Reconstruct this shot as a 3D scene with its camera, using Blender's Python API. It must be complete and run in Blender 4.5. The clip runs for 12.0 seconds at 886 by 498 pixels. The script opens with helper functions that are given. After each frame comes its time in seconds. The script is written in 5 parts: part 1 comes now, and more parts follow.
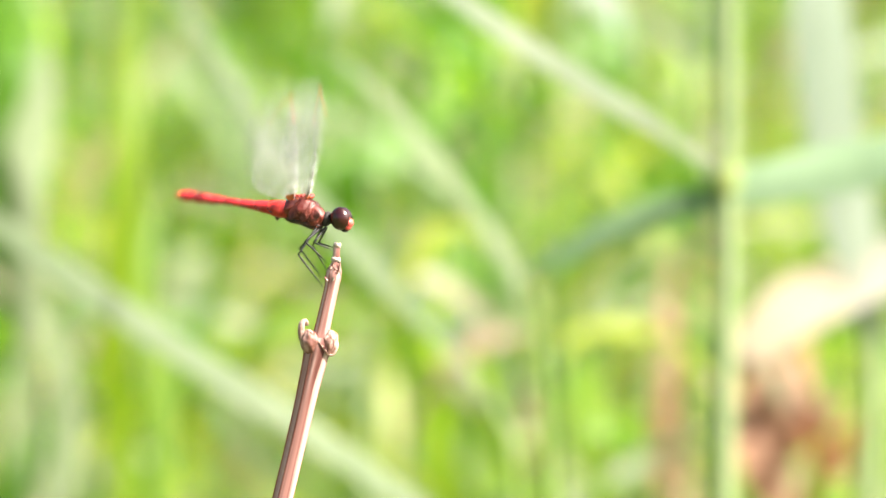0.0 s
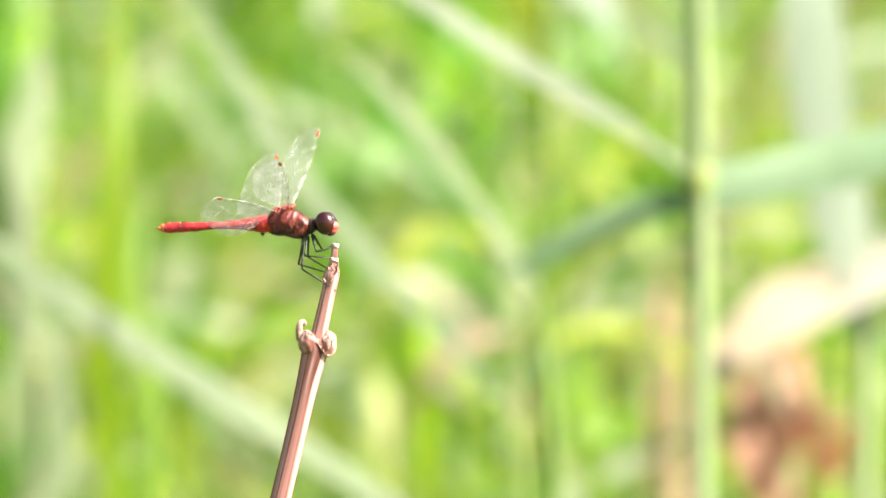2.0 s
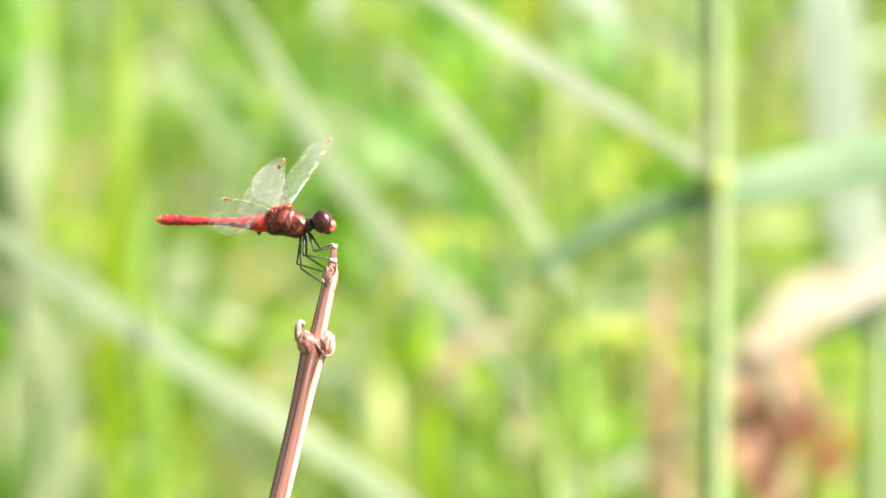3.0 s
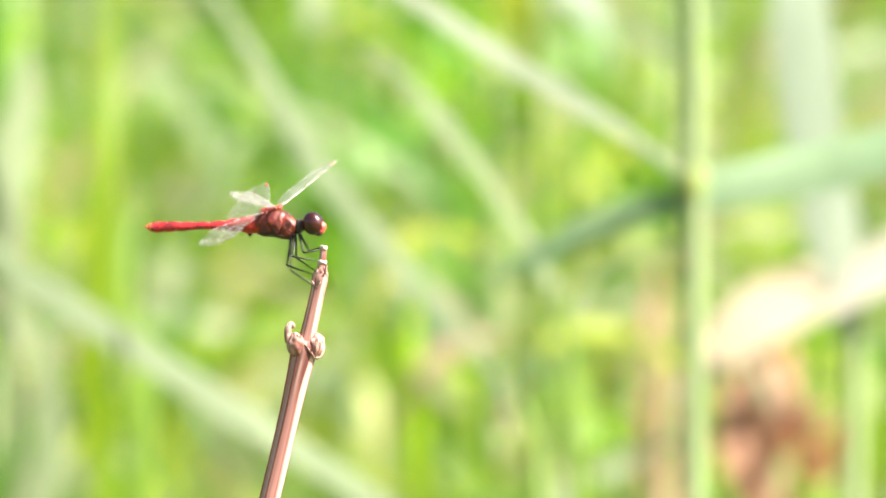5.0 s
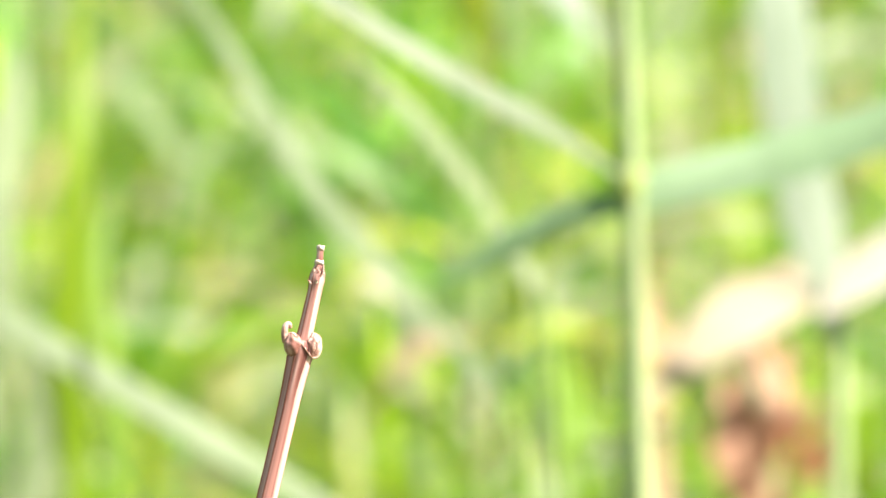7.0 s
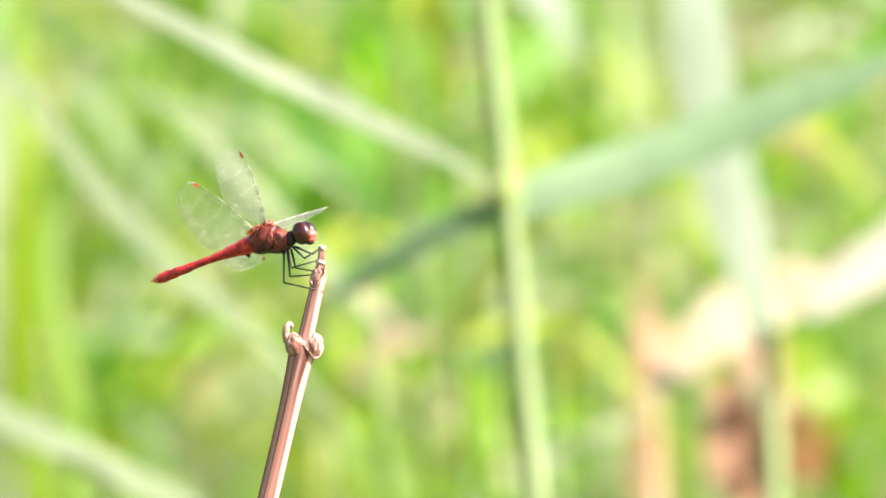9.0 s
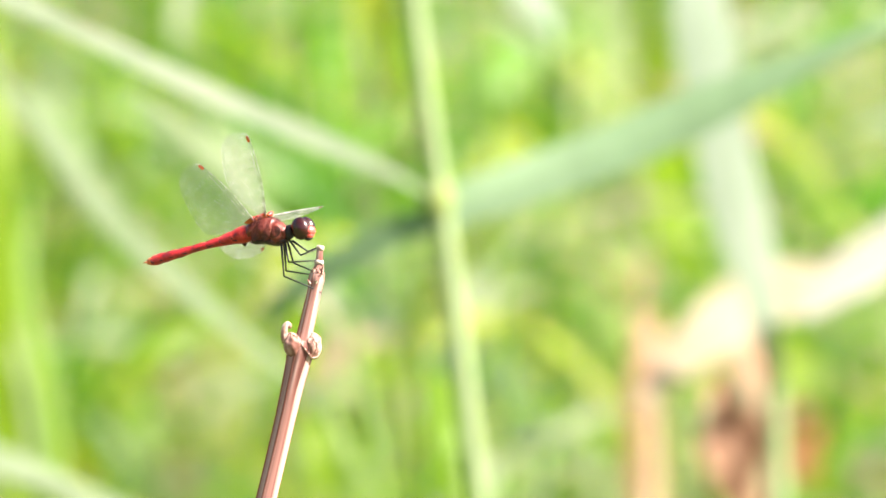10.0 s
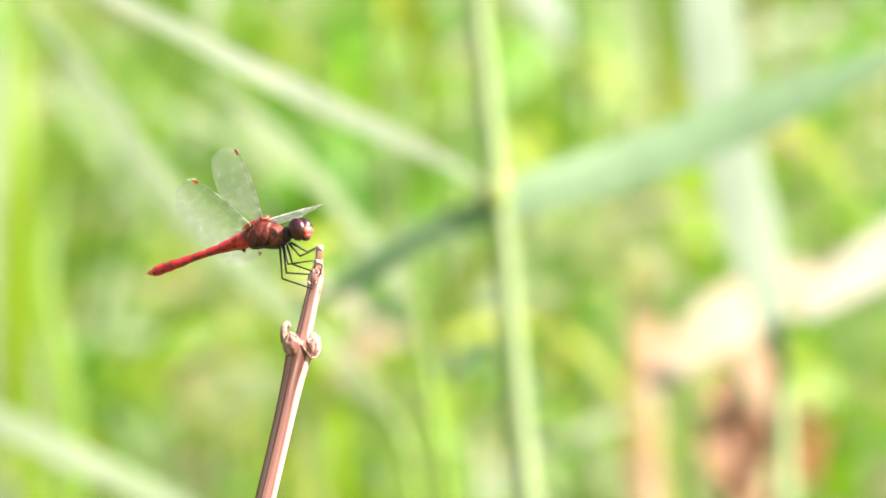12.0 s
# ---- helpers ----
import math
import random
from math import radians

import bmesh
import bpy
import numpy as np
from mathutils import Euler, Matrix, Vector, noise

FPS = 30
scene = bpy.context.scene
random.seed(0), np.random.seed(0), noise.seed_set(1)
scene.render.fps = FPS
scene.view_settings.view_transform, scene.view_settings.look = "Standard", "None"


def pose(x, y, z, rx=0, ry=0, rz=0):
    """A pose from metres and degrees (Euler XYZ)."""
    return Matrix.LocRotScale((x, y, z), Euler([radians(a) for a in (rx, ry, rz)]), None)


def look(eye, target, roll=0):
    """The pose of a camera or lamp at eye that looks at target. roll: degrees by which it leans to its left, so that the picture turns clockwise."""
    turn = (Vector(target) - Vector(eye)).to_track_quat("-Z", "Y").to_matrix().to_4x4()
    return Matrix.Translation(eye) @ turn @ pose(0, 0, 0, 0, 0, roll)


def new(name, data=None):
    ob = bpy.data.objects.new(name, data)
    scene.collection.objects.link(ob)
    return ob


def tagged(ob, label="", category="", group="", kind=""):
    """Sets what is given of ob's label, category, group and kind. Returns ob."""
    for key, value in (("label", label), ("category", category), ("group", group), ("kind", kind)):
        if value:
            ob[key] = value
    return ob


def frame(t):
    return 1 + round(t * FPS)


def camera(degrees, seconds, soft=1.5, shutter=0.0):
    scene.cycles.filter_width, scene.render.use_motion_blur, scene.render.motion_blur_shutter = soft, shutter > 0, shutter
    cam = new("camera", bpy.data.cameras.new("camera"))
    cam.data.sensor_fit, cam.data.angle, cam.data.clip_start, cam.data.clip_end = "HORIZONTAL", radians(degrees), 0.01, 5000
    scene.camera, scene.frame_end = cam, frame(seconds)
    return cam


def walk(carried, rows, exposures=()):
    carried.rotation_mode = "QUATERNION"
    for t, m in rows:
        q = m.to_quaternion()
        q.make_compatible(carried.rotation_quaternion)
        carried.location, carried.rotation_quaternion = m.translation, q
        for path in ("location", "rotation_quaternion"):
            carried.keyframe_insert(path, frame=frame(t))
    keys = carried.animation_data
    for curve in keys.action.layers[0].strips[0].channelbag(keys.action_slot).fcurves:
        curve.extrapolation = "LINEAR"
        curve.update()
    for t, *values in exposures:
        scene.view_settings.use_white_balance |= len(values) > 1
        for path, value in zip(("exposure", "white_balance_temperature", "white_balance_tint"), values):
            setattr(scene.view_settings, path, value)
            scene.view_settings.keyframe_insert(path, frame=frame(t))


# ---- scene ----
# ---- camera and light ----
cam = camera(5.4388, 12.0, soft=1.6, shutter=0.8)
cam.data.dof.use_dof = True
cam.data.dof.focus_distance = 2.0
cam.data.dof.aperture_fstop = 21.0

# seconds, turn to the left, tilt up, in degrees: a long lens that drifts a little on its stand
DRIFT = [(0, 0.0000, 0.0000), (0.5, -0.0035, 0.0035), (1, -0.0069, 0.0035), (1.5, -0.0104, 0.0035), (2, -0.0128, 0.0035), (2.5, -0.0139, 0.0045), (2.7, -0.0156, 0.0052), (4.3, -0.0573, 0.0104), (4.5, -0.0607, 0.0121), (5, -0.0833, 0.0174), (5.5, -0.0920, 0.0087), (6, -0.1041, 0.0139), (6.5, -0.1076, 0.0149), (6.7, -0.1059, 0.0156), (8.3, -0.0903, 0.0174), (8.5, -0.0903, 0.0174), (9, -0.0937, 0.0174), (9.5, -0.0996, 0.0174), (10, -0.1041, 0.0174), (10.5, -0.1100, 0.0174), (11, -0.1156, 0.0174), (11.5, -0.1111, 0.0174), (12, -0.1083, 0.0163)]
EYE = (0.0, 0.0, 0.6)
walk(cam, [(t, pose(*EYE, 90 + up, 0, turn)) for t, turn, up in DRIFT], exposures=[(0, 2.04, 6850, 11), (12, 2.12, 6850, 11)])

world = bpy.data.worlds.new("sky")
scene.world = world
world.use_nodes = True
wn = world.node_tree.nodes
sky = wn.new("ShaderNodeTexSky")
sky.sky_type = "NISHITA"
sky.sun_disc = False
sky.dust_density, sky.ozone_density = 4.0, 0.4      # a hazy, whitish summer sky
SUN_HIGH, SUN_SIDE = 45.0, 103.0      # height, and degrees clockwise from straight ahead (+y)
sky.sun_elevation = radians(SUN_HIGH)
sky.sun_rotation = radians(SUN_SIDE)
world.node_tree.links.new(sky.outputs[0], wn["Background"].inputs[0])
wn["Background"].inputs[1].default_value = 0.075
sun = new("sun", bpy.data.lights.new("sun", "SUN"))
sun.data.energy = 5.0
sun.data.angle = radians(0.53)
sun.data.color = (1.0, 0.96, 0.89)
_h, _s = radians(SUN_HIGH), radians(SUN_SIDE)
sun.matrix_world = look((math.sin(_s) * math.cos(_h) * 20, math.cos(_s) * math.cos(_h) * 20, math.sin(_h) * 20), (0, 2, 0.5))


# ---- materials ----
def material(name):
    m = bpy.data.materials.new(name)
    m.use_nodes = True
    nt = m.node_tree
    return m, nt, nt.nodes, nt.links, nt.nodes["Principled BSDF"]


def ramp(nodes, stops, mode="LINEAR"):
    r = nodes.new("ShaderNodeValToRGB")
    r.color_ramp.interpolation = mode
    while len(r.color_ramp.elements) < len(stops):
        r.color_ramp.elements.new(0.5)
    for e, (p, c) in zip(r.color_ramp.elements, stops):
        e.position, e.color = p, (*c, 1)
    return r


def noise_tex(nodes, links, scale, detail=4, stretch=None, lean=0.0):
    n = nodes.new("ShaderNodeTexNoise")
    n.inputs["Scale"].default_value = scale
    n.inputs["Detail"].default_value = detail
    c = nodes.new("ShaderNodeTexCoord")
    if stretch:
        mp = nodes.new("ShaderNodeMapping")
        mp.inputs["Scale"].default_value = stretch
        upright = nodes.new("ShaderNodeMapping")
        upright.inputs["Rotation"].default_value = (0, radians(-lean), 0)
        upright.inputs["Location"].default_value = (lean * 0.00024, 0, 0)
        links.new(c.outputs["Object"], upright.inputs[0])
        links.new(upright.outputs[0], mp.inputs[0])
        links.new(mp.outputs[0], n.inputs["Vector"])
    else:
        links.new(c.outputs["Object"], n.inputs["Vector"])
    return n


def mixed(nodes, links, a, b, fac, mode="MULTIPLY"):
    x = nodes.new("ShaderNodeMix")
    x.data_type, x.blend_type = "RGBA", mode
    x.inputs[0].default_value = fac
    links.new(a, x.inputs[6])
    links.new(b, x.inputs[7])
    return x.outputs[2]


def bumped(nodes, links, bsdf, height, strength, distance):
    b = nodes.new("ShaderNodeBump")
    b.inputs["Strength"].default_value, b.inputs["Distance"].default_value = strength, distance
    links.new(height, b.inputs["Height"])
    links.new(b.outputs[0], bsdf.inputs["Normal"])


def leaf_material(name, stops, rough=0.45, glow=0.45, per_island=False, tint=(1.15, 1.08, 0.62), spec=0.35):
    """A thin leaf: part of the light is turned back, part passes through it."""
    m, nt, nodes, links, p = material(name)
    if per_island:
        rnd = nodes.new("ShaderNodeNewGeometry").outputs["Random Per Island"]
    else:
        rnd = noise_tex(nodes, links, 14, 3).outputs[0]
    col = ramp(nodes, stops, "CONSTANT" if per_island else "LINEAR")
    links.new(rnd, col.inputs[0])
    grain = noise_tex(nodes, links, 90, 5, (1, 1, 0.15))
    gr = ramp(nodes, [(0.3, (0.68, 0.7, 0.66)), (0.75, (1, 1, 1))])
    links.new(grain.outputs[0], gr.inputs[0])
    out = mixed(nodes, links, col.outputs[0], gr.outputs[0], 0.7)
    links.new(out, p.inputs["Base Color"])
    p.inputs["Roughness"].default_value = rough
    p.inputs["Specular IOR Level"].default_value = spec
    bumped(nodes, links, p, grain.outputs[0], 0.25, 0.001)
    t = nodes.new("ShaderNodeBsdfTranslucent")
    tc = nodes.new("ShaderNodeMix")
    tc.data_type, tc.blend_type = "RGBA", "MULTIPLY"
    tc.inputs[0].default_value = 1.0
    links.new(out, tc.inputs[6])
    tc.inputs[7].default_value = (*tint, 1)
    links.new(tc.outputs[2], t.inputs[0])
    s = nodes.new("ShaderNodeMixShader")
    s.inputs[0].default_value = glow
    links.new(p.outputs[0], s.inputs[1])
    links.new(t.outputs[0], s.inputs[2])
    links.new(s.outputs[0], nodes["Material Output"].inputs[0])
    return m


def solid_material(name, stops, scale, stretch=None, rough=0.5, bump=0.3, depth=0.0003, coat=0.0, detail=5, lean=0.0, streak=0.6, spec=0.5):
    m, nt, nodes, links, p = material(name)
    n = noise_tex(nodes, links, scale, detail, stretch, lean)
    col = ramp(nodes, stops)
    links.new(n.outputs[0], col.inputs[0])
    fine = noise_tex(nodes, links, scale * 6, 4, stretch, lean)
    fr = ramp(nodes, [(0.25, (0.7, 0.7, 0.7)), (0.8, (1, 1, 1))])
    links.new(fine.outputs[0], fr.inputs[0])
    links.new(mixed(nodes, links, col.outputs[0], fr.outputs[0], streak), p.inputs["Base Color"])
    p.inputs["Roughness"].default_value = rough
    p.inputs["Coat Weight"].default_value = coat
    p.inputs["Coat Roughness"].default_value = 0.08
    p.inputs["Specular IOR Level"].default_value = spec
    bumped(nodes, links, p, fine.outputs[0], bump, depth)
    return m


REED = leaf_material("reed_green", [(0.3, (0.17, 0.30, 0.06)), (0.55, (0.26, 0.40, 0.13)), (0.75, (0.33, 0.44, 0.20))])
# sun and sky sheen is put into the glaucous and whitish leaf colours
GLAUCOUS = leaf_material("reed_glaucous", [(0.3, (0.22, 0.335, 0.19)), (0.7, (0.30, 0.42, 0.265))], rough=0.65, tint=(1.0, 1.1, 0.8), spec=0.2)
PALE_SHEEN = leaf_material("reed_pale_sheen", [(0.3, (0.235, 0.30, 0.225)), (0.7, (0.31, 0.36, 0.29))], rough=0.7, tint=(1.0, 1.05, 0.85), spec=0.15)
LIME = leaf_material("reed_lime", [(0.3, (0.17, 0.31, 0.012)), (0.7, (0.26, 0.38, 0.018))], glow=0.6, tint=(1.1, 1.1, 0.4))
FRESH = leaf_material("reed_fresh", [(0.3, (0.11, 0.23, 0.012)), (0.7, (0.17, 0.28, 0.02))], glow=0.5, tint=(1.05, 1.05, 0.4), spec=0.2)
PALE_LEAF = leaf_material("reed_whitish_green", [(0.3, (0.1634, 0.1974, 0.1386)), (0.7, (0.215, 0.2478, 0.1848))], rough=0.8, tint=(1.05, 1.05, 0.8), spec=0.12)
STRAW = leaf_material("reed_straw", [(0.3, (0.36, 0.32, 0.21)), (0.7, (0.46, 0.43, 0.31))], rough=0.7, glow=0.35, tint=(1.1, 1.0, 0.7), spec=0.2)
RUSSET = leaf_material("dry_russet", [(0.3, (0.28, 0.135, 0.078)), (0.7, (0.44, 0.27, 0.185))], rough=0.7, glow=0.35, tint=(1.1, 0.9, 0.7))
# pale grey-green stops put glossy sky reflection into the blade colours
MEADOW = leaf_material("reed_bed_mix", [
    (0.0, (0.065, 0.22, 0.014)), (0.14, (0.13, 0.33, 0.022)), (0.34, (0.25, 0.42, 0.038)), (0.54, (0.41, 0.49, 0.07)),
    (0.64, (0.36, 0.47, 0.27)), (0.77, (0.49, 0.55, 0.41)), (0.89, (0.57, 0.53, 0.41)), (0.965, (0.50, 0.36, 0.28))],
    per_island=True, glow=0.62)
PALE_GREEN = leaf_material("reed_pale_green", [(0.3, (0.172, 0.2268, 0.1134)), (0.7, (0.2365, 0.2856, 0.1722))], rough=0.7, tint=(1.1, 1.1, 0.7), spec=0.2)
GLAUCOUS_PALE = leaf_material("reed_grey_green", [(0.3, (0.1376, 0.189, 0.0966)), (0.7, (0.1935, 0.2436, 0.147))], rough=0.65, tint=(1.0, 1.1, 0.75), spec=0.2)
BLEACHED = leaf_material("reed_bleached", [(0.3, (0.29, 0.275, 0.23)), (0.7, (0.39, 0.375, 0.32))], rough=0.6, glow=0.4, tint=(1.0, 1.0, 0.88), spec=0.2)
LIME_STALK = solid_material("lime_stalk", [(0.3, (0.17, 0.23, 0.05)), (0.7, (0.25, 0.29, 0.09))], 20, (1, 1, 0.1), rough=0.5)
TEAL = leaf_material("reed_teal", [(0.3, (0.14, 0.235, 0.12)), (0.7, (0.21, 0.31, 0.175))], rough=0.65, tint=(0.9, 1.1, 0.7), spec=0.2)
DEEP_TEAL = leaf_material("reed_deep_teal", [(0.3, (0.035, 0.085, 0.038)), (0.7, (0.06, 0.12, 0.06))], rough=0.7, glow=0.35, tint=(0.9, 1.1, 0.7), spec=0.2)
CREAM = leaf_material("reed_cream", [(0.3, (0.28, 0.225, 0.155)), (0.7, (0.41, 0.355, 0.27))], rough=0.65, glow=0.4, tint=(1.05, 1.0, 0.85), spec=0.2)
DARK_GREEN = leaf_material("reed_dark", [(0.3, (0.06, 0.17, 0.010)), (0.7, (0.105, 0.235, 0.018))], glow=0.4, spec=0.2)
STALK = solid_material("reed_stalk", [(0.3, (0.175, 0.245, 0.095)), (0.7, (0.27, 0.34, 0.165))], 20, (1, 1, 0.1), rough=0.5)
GREEN_STALK = solid_material("green_stalk", [(0.3, (0.12, 0.22, 0.03)), (0.7, (0.20, 0.30, 0.06))], 20, (1, 1, 0.1), rough=0.5)
STRAW_STALK = solid_material("straw_stalk", [(0.3, (0.27, 0.21, 0.11)), (0.7, (0.38, 0.31, 0.19))], 20, (1, 1, 0.1), rough=0.6)
SOIL = solid_material("soil", [(0.3, (0.04, 0.05, 0.015)), (0.55, (0.07, 0.10, 0.02)), (0.8, (0.12, 0.10, 0.05))], 3.0, rough=0.95, bump=0.8, depth=0.02)
BARK = solid_material("dry_stem", [(0.36, (0.12, 0.042, 0.034)), (0.46, (0.20, 0.083, 0.067)), (0.56, (0.31, 0.15, 0.128)), (0.70, (0.54, 0.36, 0.32))], 520, (1, 1, 0.012), rough=0.6, bump=0.3, depth=0.00012, lean=12.7, streak=0.45, spec=0.15)
HUSK = solid_material("dry_husk", [(0.33, (0.21, 0.085, 0.064)), (0.48, (0.42, 0.235, 0.185)), (0.66, (0.70, 0.54, 0.47))], 620, rough=0.5, bump=0.8, depth=0.0004)
BUD = solid_material("brown_bud", [(0.33, (0.13, 0.045, 0.033)), (0.50, (0.25, 0.11, 0.083)), (0.68, (0.48, 0.29, 0.24))], 380, rough=0.45, bump=0.3, depth=0.0003, spec=0.3)
# shade of the stem's left side, put into a strip colour
SIDE_SHADE_BARK = solid_material("side_shade_bark", [(0.36, (0.24, 0.080, 0.050)), (0.50, (0.36, 0.135, 0.088)), (0.66, (0.46, 0.21, 0.15))], 700, (1, 1, 0.02), rough=0.8, bump=0.3, depth=0.0001, lean=12.7, spec=0.05)
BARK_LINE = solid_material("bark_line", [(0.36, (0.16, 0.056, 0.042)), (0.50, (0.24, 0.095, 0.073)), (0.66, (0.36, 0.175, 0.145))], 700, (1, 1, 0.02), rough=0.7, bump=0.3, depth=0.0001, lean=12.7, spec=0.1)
# sunlight on the stem's right side, painted as a paler strip colour
SUNLIT_BARK = solid_material("sunlit_bark", [(0.34, (0.26, 0.125, 0.105)), (0.48, (0.40, 0.245, 0.215)), (0.66, (0.56, 0.40, 0.36))], 640, (1, 1, 0.02), rough=0.5, bump=0.3, depth=0.0001, lean=12.7, spec=0.3)
PITH = solid_material("broken_pith", [(0.3, (0.45, 0.33, 0.26)), (0.7, (0.72, 0.62, 0.54))], 500, rough=0.8, bump=0.6, depth=0.0002)
BLOOD = solid_material("abdomen_red", [(0.32, (0.15, 0.004, 0.006)), (0.46, (0.40, 0.010, 0.014)), (0.68, (0.60, 0.034, 0.036))], 420, rough=0.40, bump=0.45, depth=0.0002)
FLAME = solid_material("abdomen_base_red", [(0.32, (0.16, 0.005, 0.005)), (0.46, (0.44, 0.016, 0.013)), (0.68, (0.66, 0.060, 0.035))], 520, rough=0.45, bump=0.5, depth=0.0002)
TIP = solid_material("abdomen_tip", [(0.3, (0.55, 0.06, 0.02)), (0.7, (0.72, 0.18, 0.05))], 500, rough=0.5)
THORAX = solid_material("thorax_brown_red", [(0.36, (0.018, 0.004, 0.003)), (0.47, (0.055, 0.007, 0.005)), (0.58, (0.11, 0.013, 0.008)), (0.72, (0.22, 0.032, 0.017))], 190, rough=0.45, bump=0.6, depth=0.0004)
PLATE = solid_material("thorax_plate_red", [(0.36, (0.028, 0.005, 0.004)), (0.47, (0.065, 0.009, 0.006)), (0.58, (0.115, 0.015, 0.009)), (0.72, (0.22, 0.038, 0.023))], 240, rough=0.6, bump=0.6, depth=0.0004)
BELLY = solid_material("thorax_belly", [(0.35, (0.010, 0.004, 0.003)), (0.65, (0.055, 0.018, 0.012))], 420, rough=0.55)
AMBER = solid_material("wing_root_amber", [(0.3, (0.40, 0.06, 0.012)), (0.7, (0.66, 0.20, 0.03))], 600, rough=0.7, bump=0.6, depth=0.0003)
EYE_RED = solid_material("eye_maroon", [(0.3, (0.013, 0.0013, 0.0011)), (0.7, (0.040, 0.0042, 0.003))], 200, rough=0.26, bump=0.05, coat=0.2)
FACE = solid_material("face_red", [(0.3, (0.48, 0.03, 0.028)), (0.7, (0.74, 0.13, 0.10))], 500, rough=0.4, coat=0.2)
BLACK = solid_material("leg_black", [(0.3, (0.003, 0.003, 0.003)), (0.7, (0.010, 0.009, 0.008))], 600, rough=0.55)
NECK = solid_material("neck_dark", [(0.35, (0.005, 0.003, 0.003)), (0.75, (0.035, 0.022, 0.018))], 900, rough=0.7)
MARK = solid_material("dark_mark", [(0.3, (0.02, 0.003, 0.004)), (0.7, (0.05, 0.006, 0.008))], 600, rough=0.8)
FUZZ = solid_material("orange_fuzz", [(0.3, (0.13, 0.020, 0.010)), (0.7, (0.30, 0.070, 0.028))], 700, rough=0.6)
STIGMA = solid_material("stigma_orange", [(0.3, (0.62, 0.06, 0.008)), (0.7, (0.80, 0.13, 0.015))], 700, rough=0.5)
VEIN = solid_material("wing_vein", [(0.32, (0.07, 0.05, 0.045)), (0.46, (0.24, 0.22, 0.20)), (0.62, (0.62, 0.61, 0.60))], 420, rough=0.3)


def membrane_material():
    """Clear wing skin: most light passes, a little is scattered, and it glints."""
    m, nt, nodes, links, p = material("wing_membrane")
    n = noise_tex(nodes, links, 900, 3)
    wr = ramp(nodes, [(0.3, (0.52, 0.49, 0.53)), (0.7, (0.78, 0.75, 0.78))])
    links.new(n.outputs[0], wr.inputs[0])
    links.new(wr.outputs[0], p.inputs["Base Color"])
    p.inputs["Roughness"].default_value = 0.25
    p.inputs["Specular IOR Level"].default_value = 0.7
    bumped(nodes, links, p, n.outputs[0], 0.2, 0.0001)
    t = nodes.new("ShaderNodeBsdfTransparent")
    tl = nodes.new("ShaderNodeBsdfTranslucent")
    tl.inputs[0].default_value = (0.72, 0.70, 0.74, 1)
    a = nodes.new("ShaderNodeMixShader")
    a.inputs[0].default_value = 0.5
    links.new(p.outputs[0], a.inputs[1])
    links.new(tl.outputs[0], a.inputs[2])
    s = nodes.new("ShaderNodeMixShader")
    s.inputs[0].default_value = 0.155
    links.new(t.outputs[0], s.inputs[1])
    links.new(a.outputs[0], s.inputs[2])
    links.new(s.outputs[0], nodes["Material Output"].inputs[0])
    return m


MEMBRANE = membrane_material()


# ---- mesh helpers ----
def part(name, bm, mat, parent=None, label="", smooth=True):
    me = bpy.data.meshes.new(name)
    bm.normal_update()
    bm.to_mesh(me)
    bm.free()
    if smooth:
        me.polygons.foreach_set("use_smooth", [True] * len(me.polygons))
    me.materials.append(mat)
    ob = new(name, me)
    if parent:
        ob.parent = parent
    if label:
        tagged(ob, label)
    return ob


def spline(points, steps):
    """Points along a smooth curve through the given ones (tuples of any length)."""
    ps = [np.array(q, float) for q in points]
    ps = [2 * ps[0] - ps[1]] + ps + [2 * ps[-1] - ps[-2]]
    out = []
    for i in range(1, len(ps) - 2):
        a, b, c, d = ps[i - 1:i + 3]
        for j in range(steps):
            u = j / steps
            out.append(0.5 * (2 * b + (c - a) * u + (2 * a - 5 * b + 4 * c - d) * u * u + (3 * b - a - 3 * c + d) * u ** 3))
    out.append(ps[-2])
    return out


def tube(bm, stations, sides=12, squash=1.0, ridges=0.0, cap=True):
    """A round, tapered stick through stations (x, y, z, radius)."""
    rings = []
    for i, s in enumerate(stations):
        a, b = stations[max(i - 1, 0)], stations[min(i + 1, len(stations) - 1)]
        d = Vector([b[k] - a[k] for k in range(3)]).normalized()
        u = d.cross(Vector((0, 1, 0.01)))
        if u.length < 0.05:
            u = d.cross(Vector((1, 0, 0)))
        u.normalize()
        v = d.cross(u).normalized()
        ring = []
        for k in range(sides):
            w = 2 * math.pi * k / sides
            r = s[3] * (1 + ridges * math.cos(5 * w + 0.4 * i / 3))
            ring.append(bm.verts.new(Vector(s[:3]) + u * math.cos(w) * r + v * math.sin(w) * r * squash))
        rings.append(ring)
    for r0, r1 in zip(rings, rings[1:]):
        for k in range(sides):
            bm.faces.new((r0[k], r0[(k + 1) % sides], r1[(k + 1) % sides], r1[k]))
    if cap:
        bm.faces.new(rings[0][::-1])
        bm.faces.new(rings[-1])
    return bm


def ball(bm, at, radii, turn=None, u=20, v=14):
    m = Matrix.Translation(at) @ (turn or Matrix()) @ Matrix.Diagonal((*radii, 1))
    bmesh.ops.create_uvsphere(bm, u_segments=u, v_segments=v, radius=1, matrix=m)
    return bm


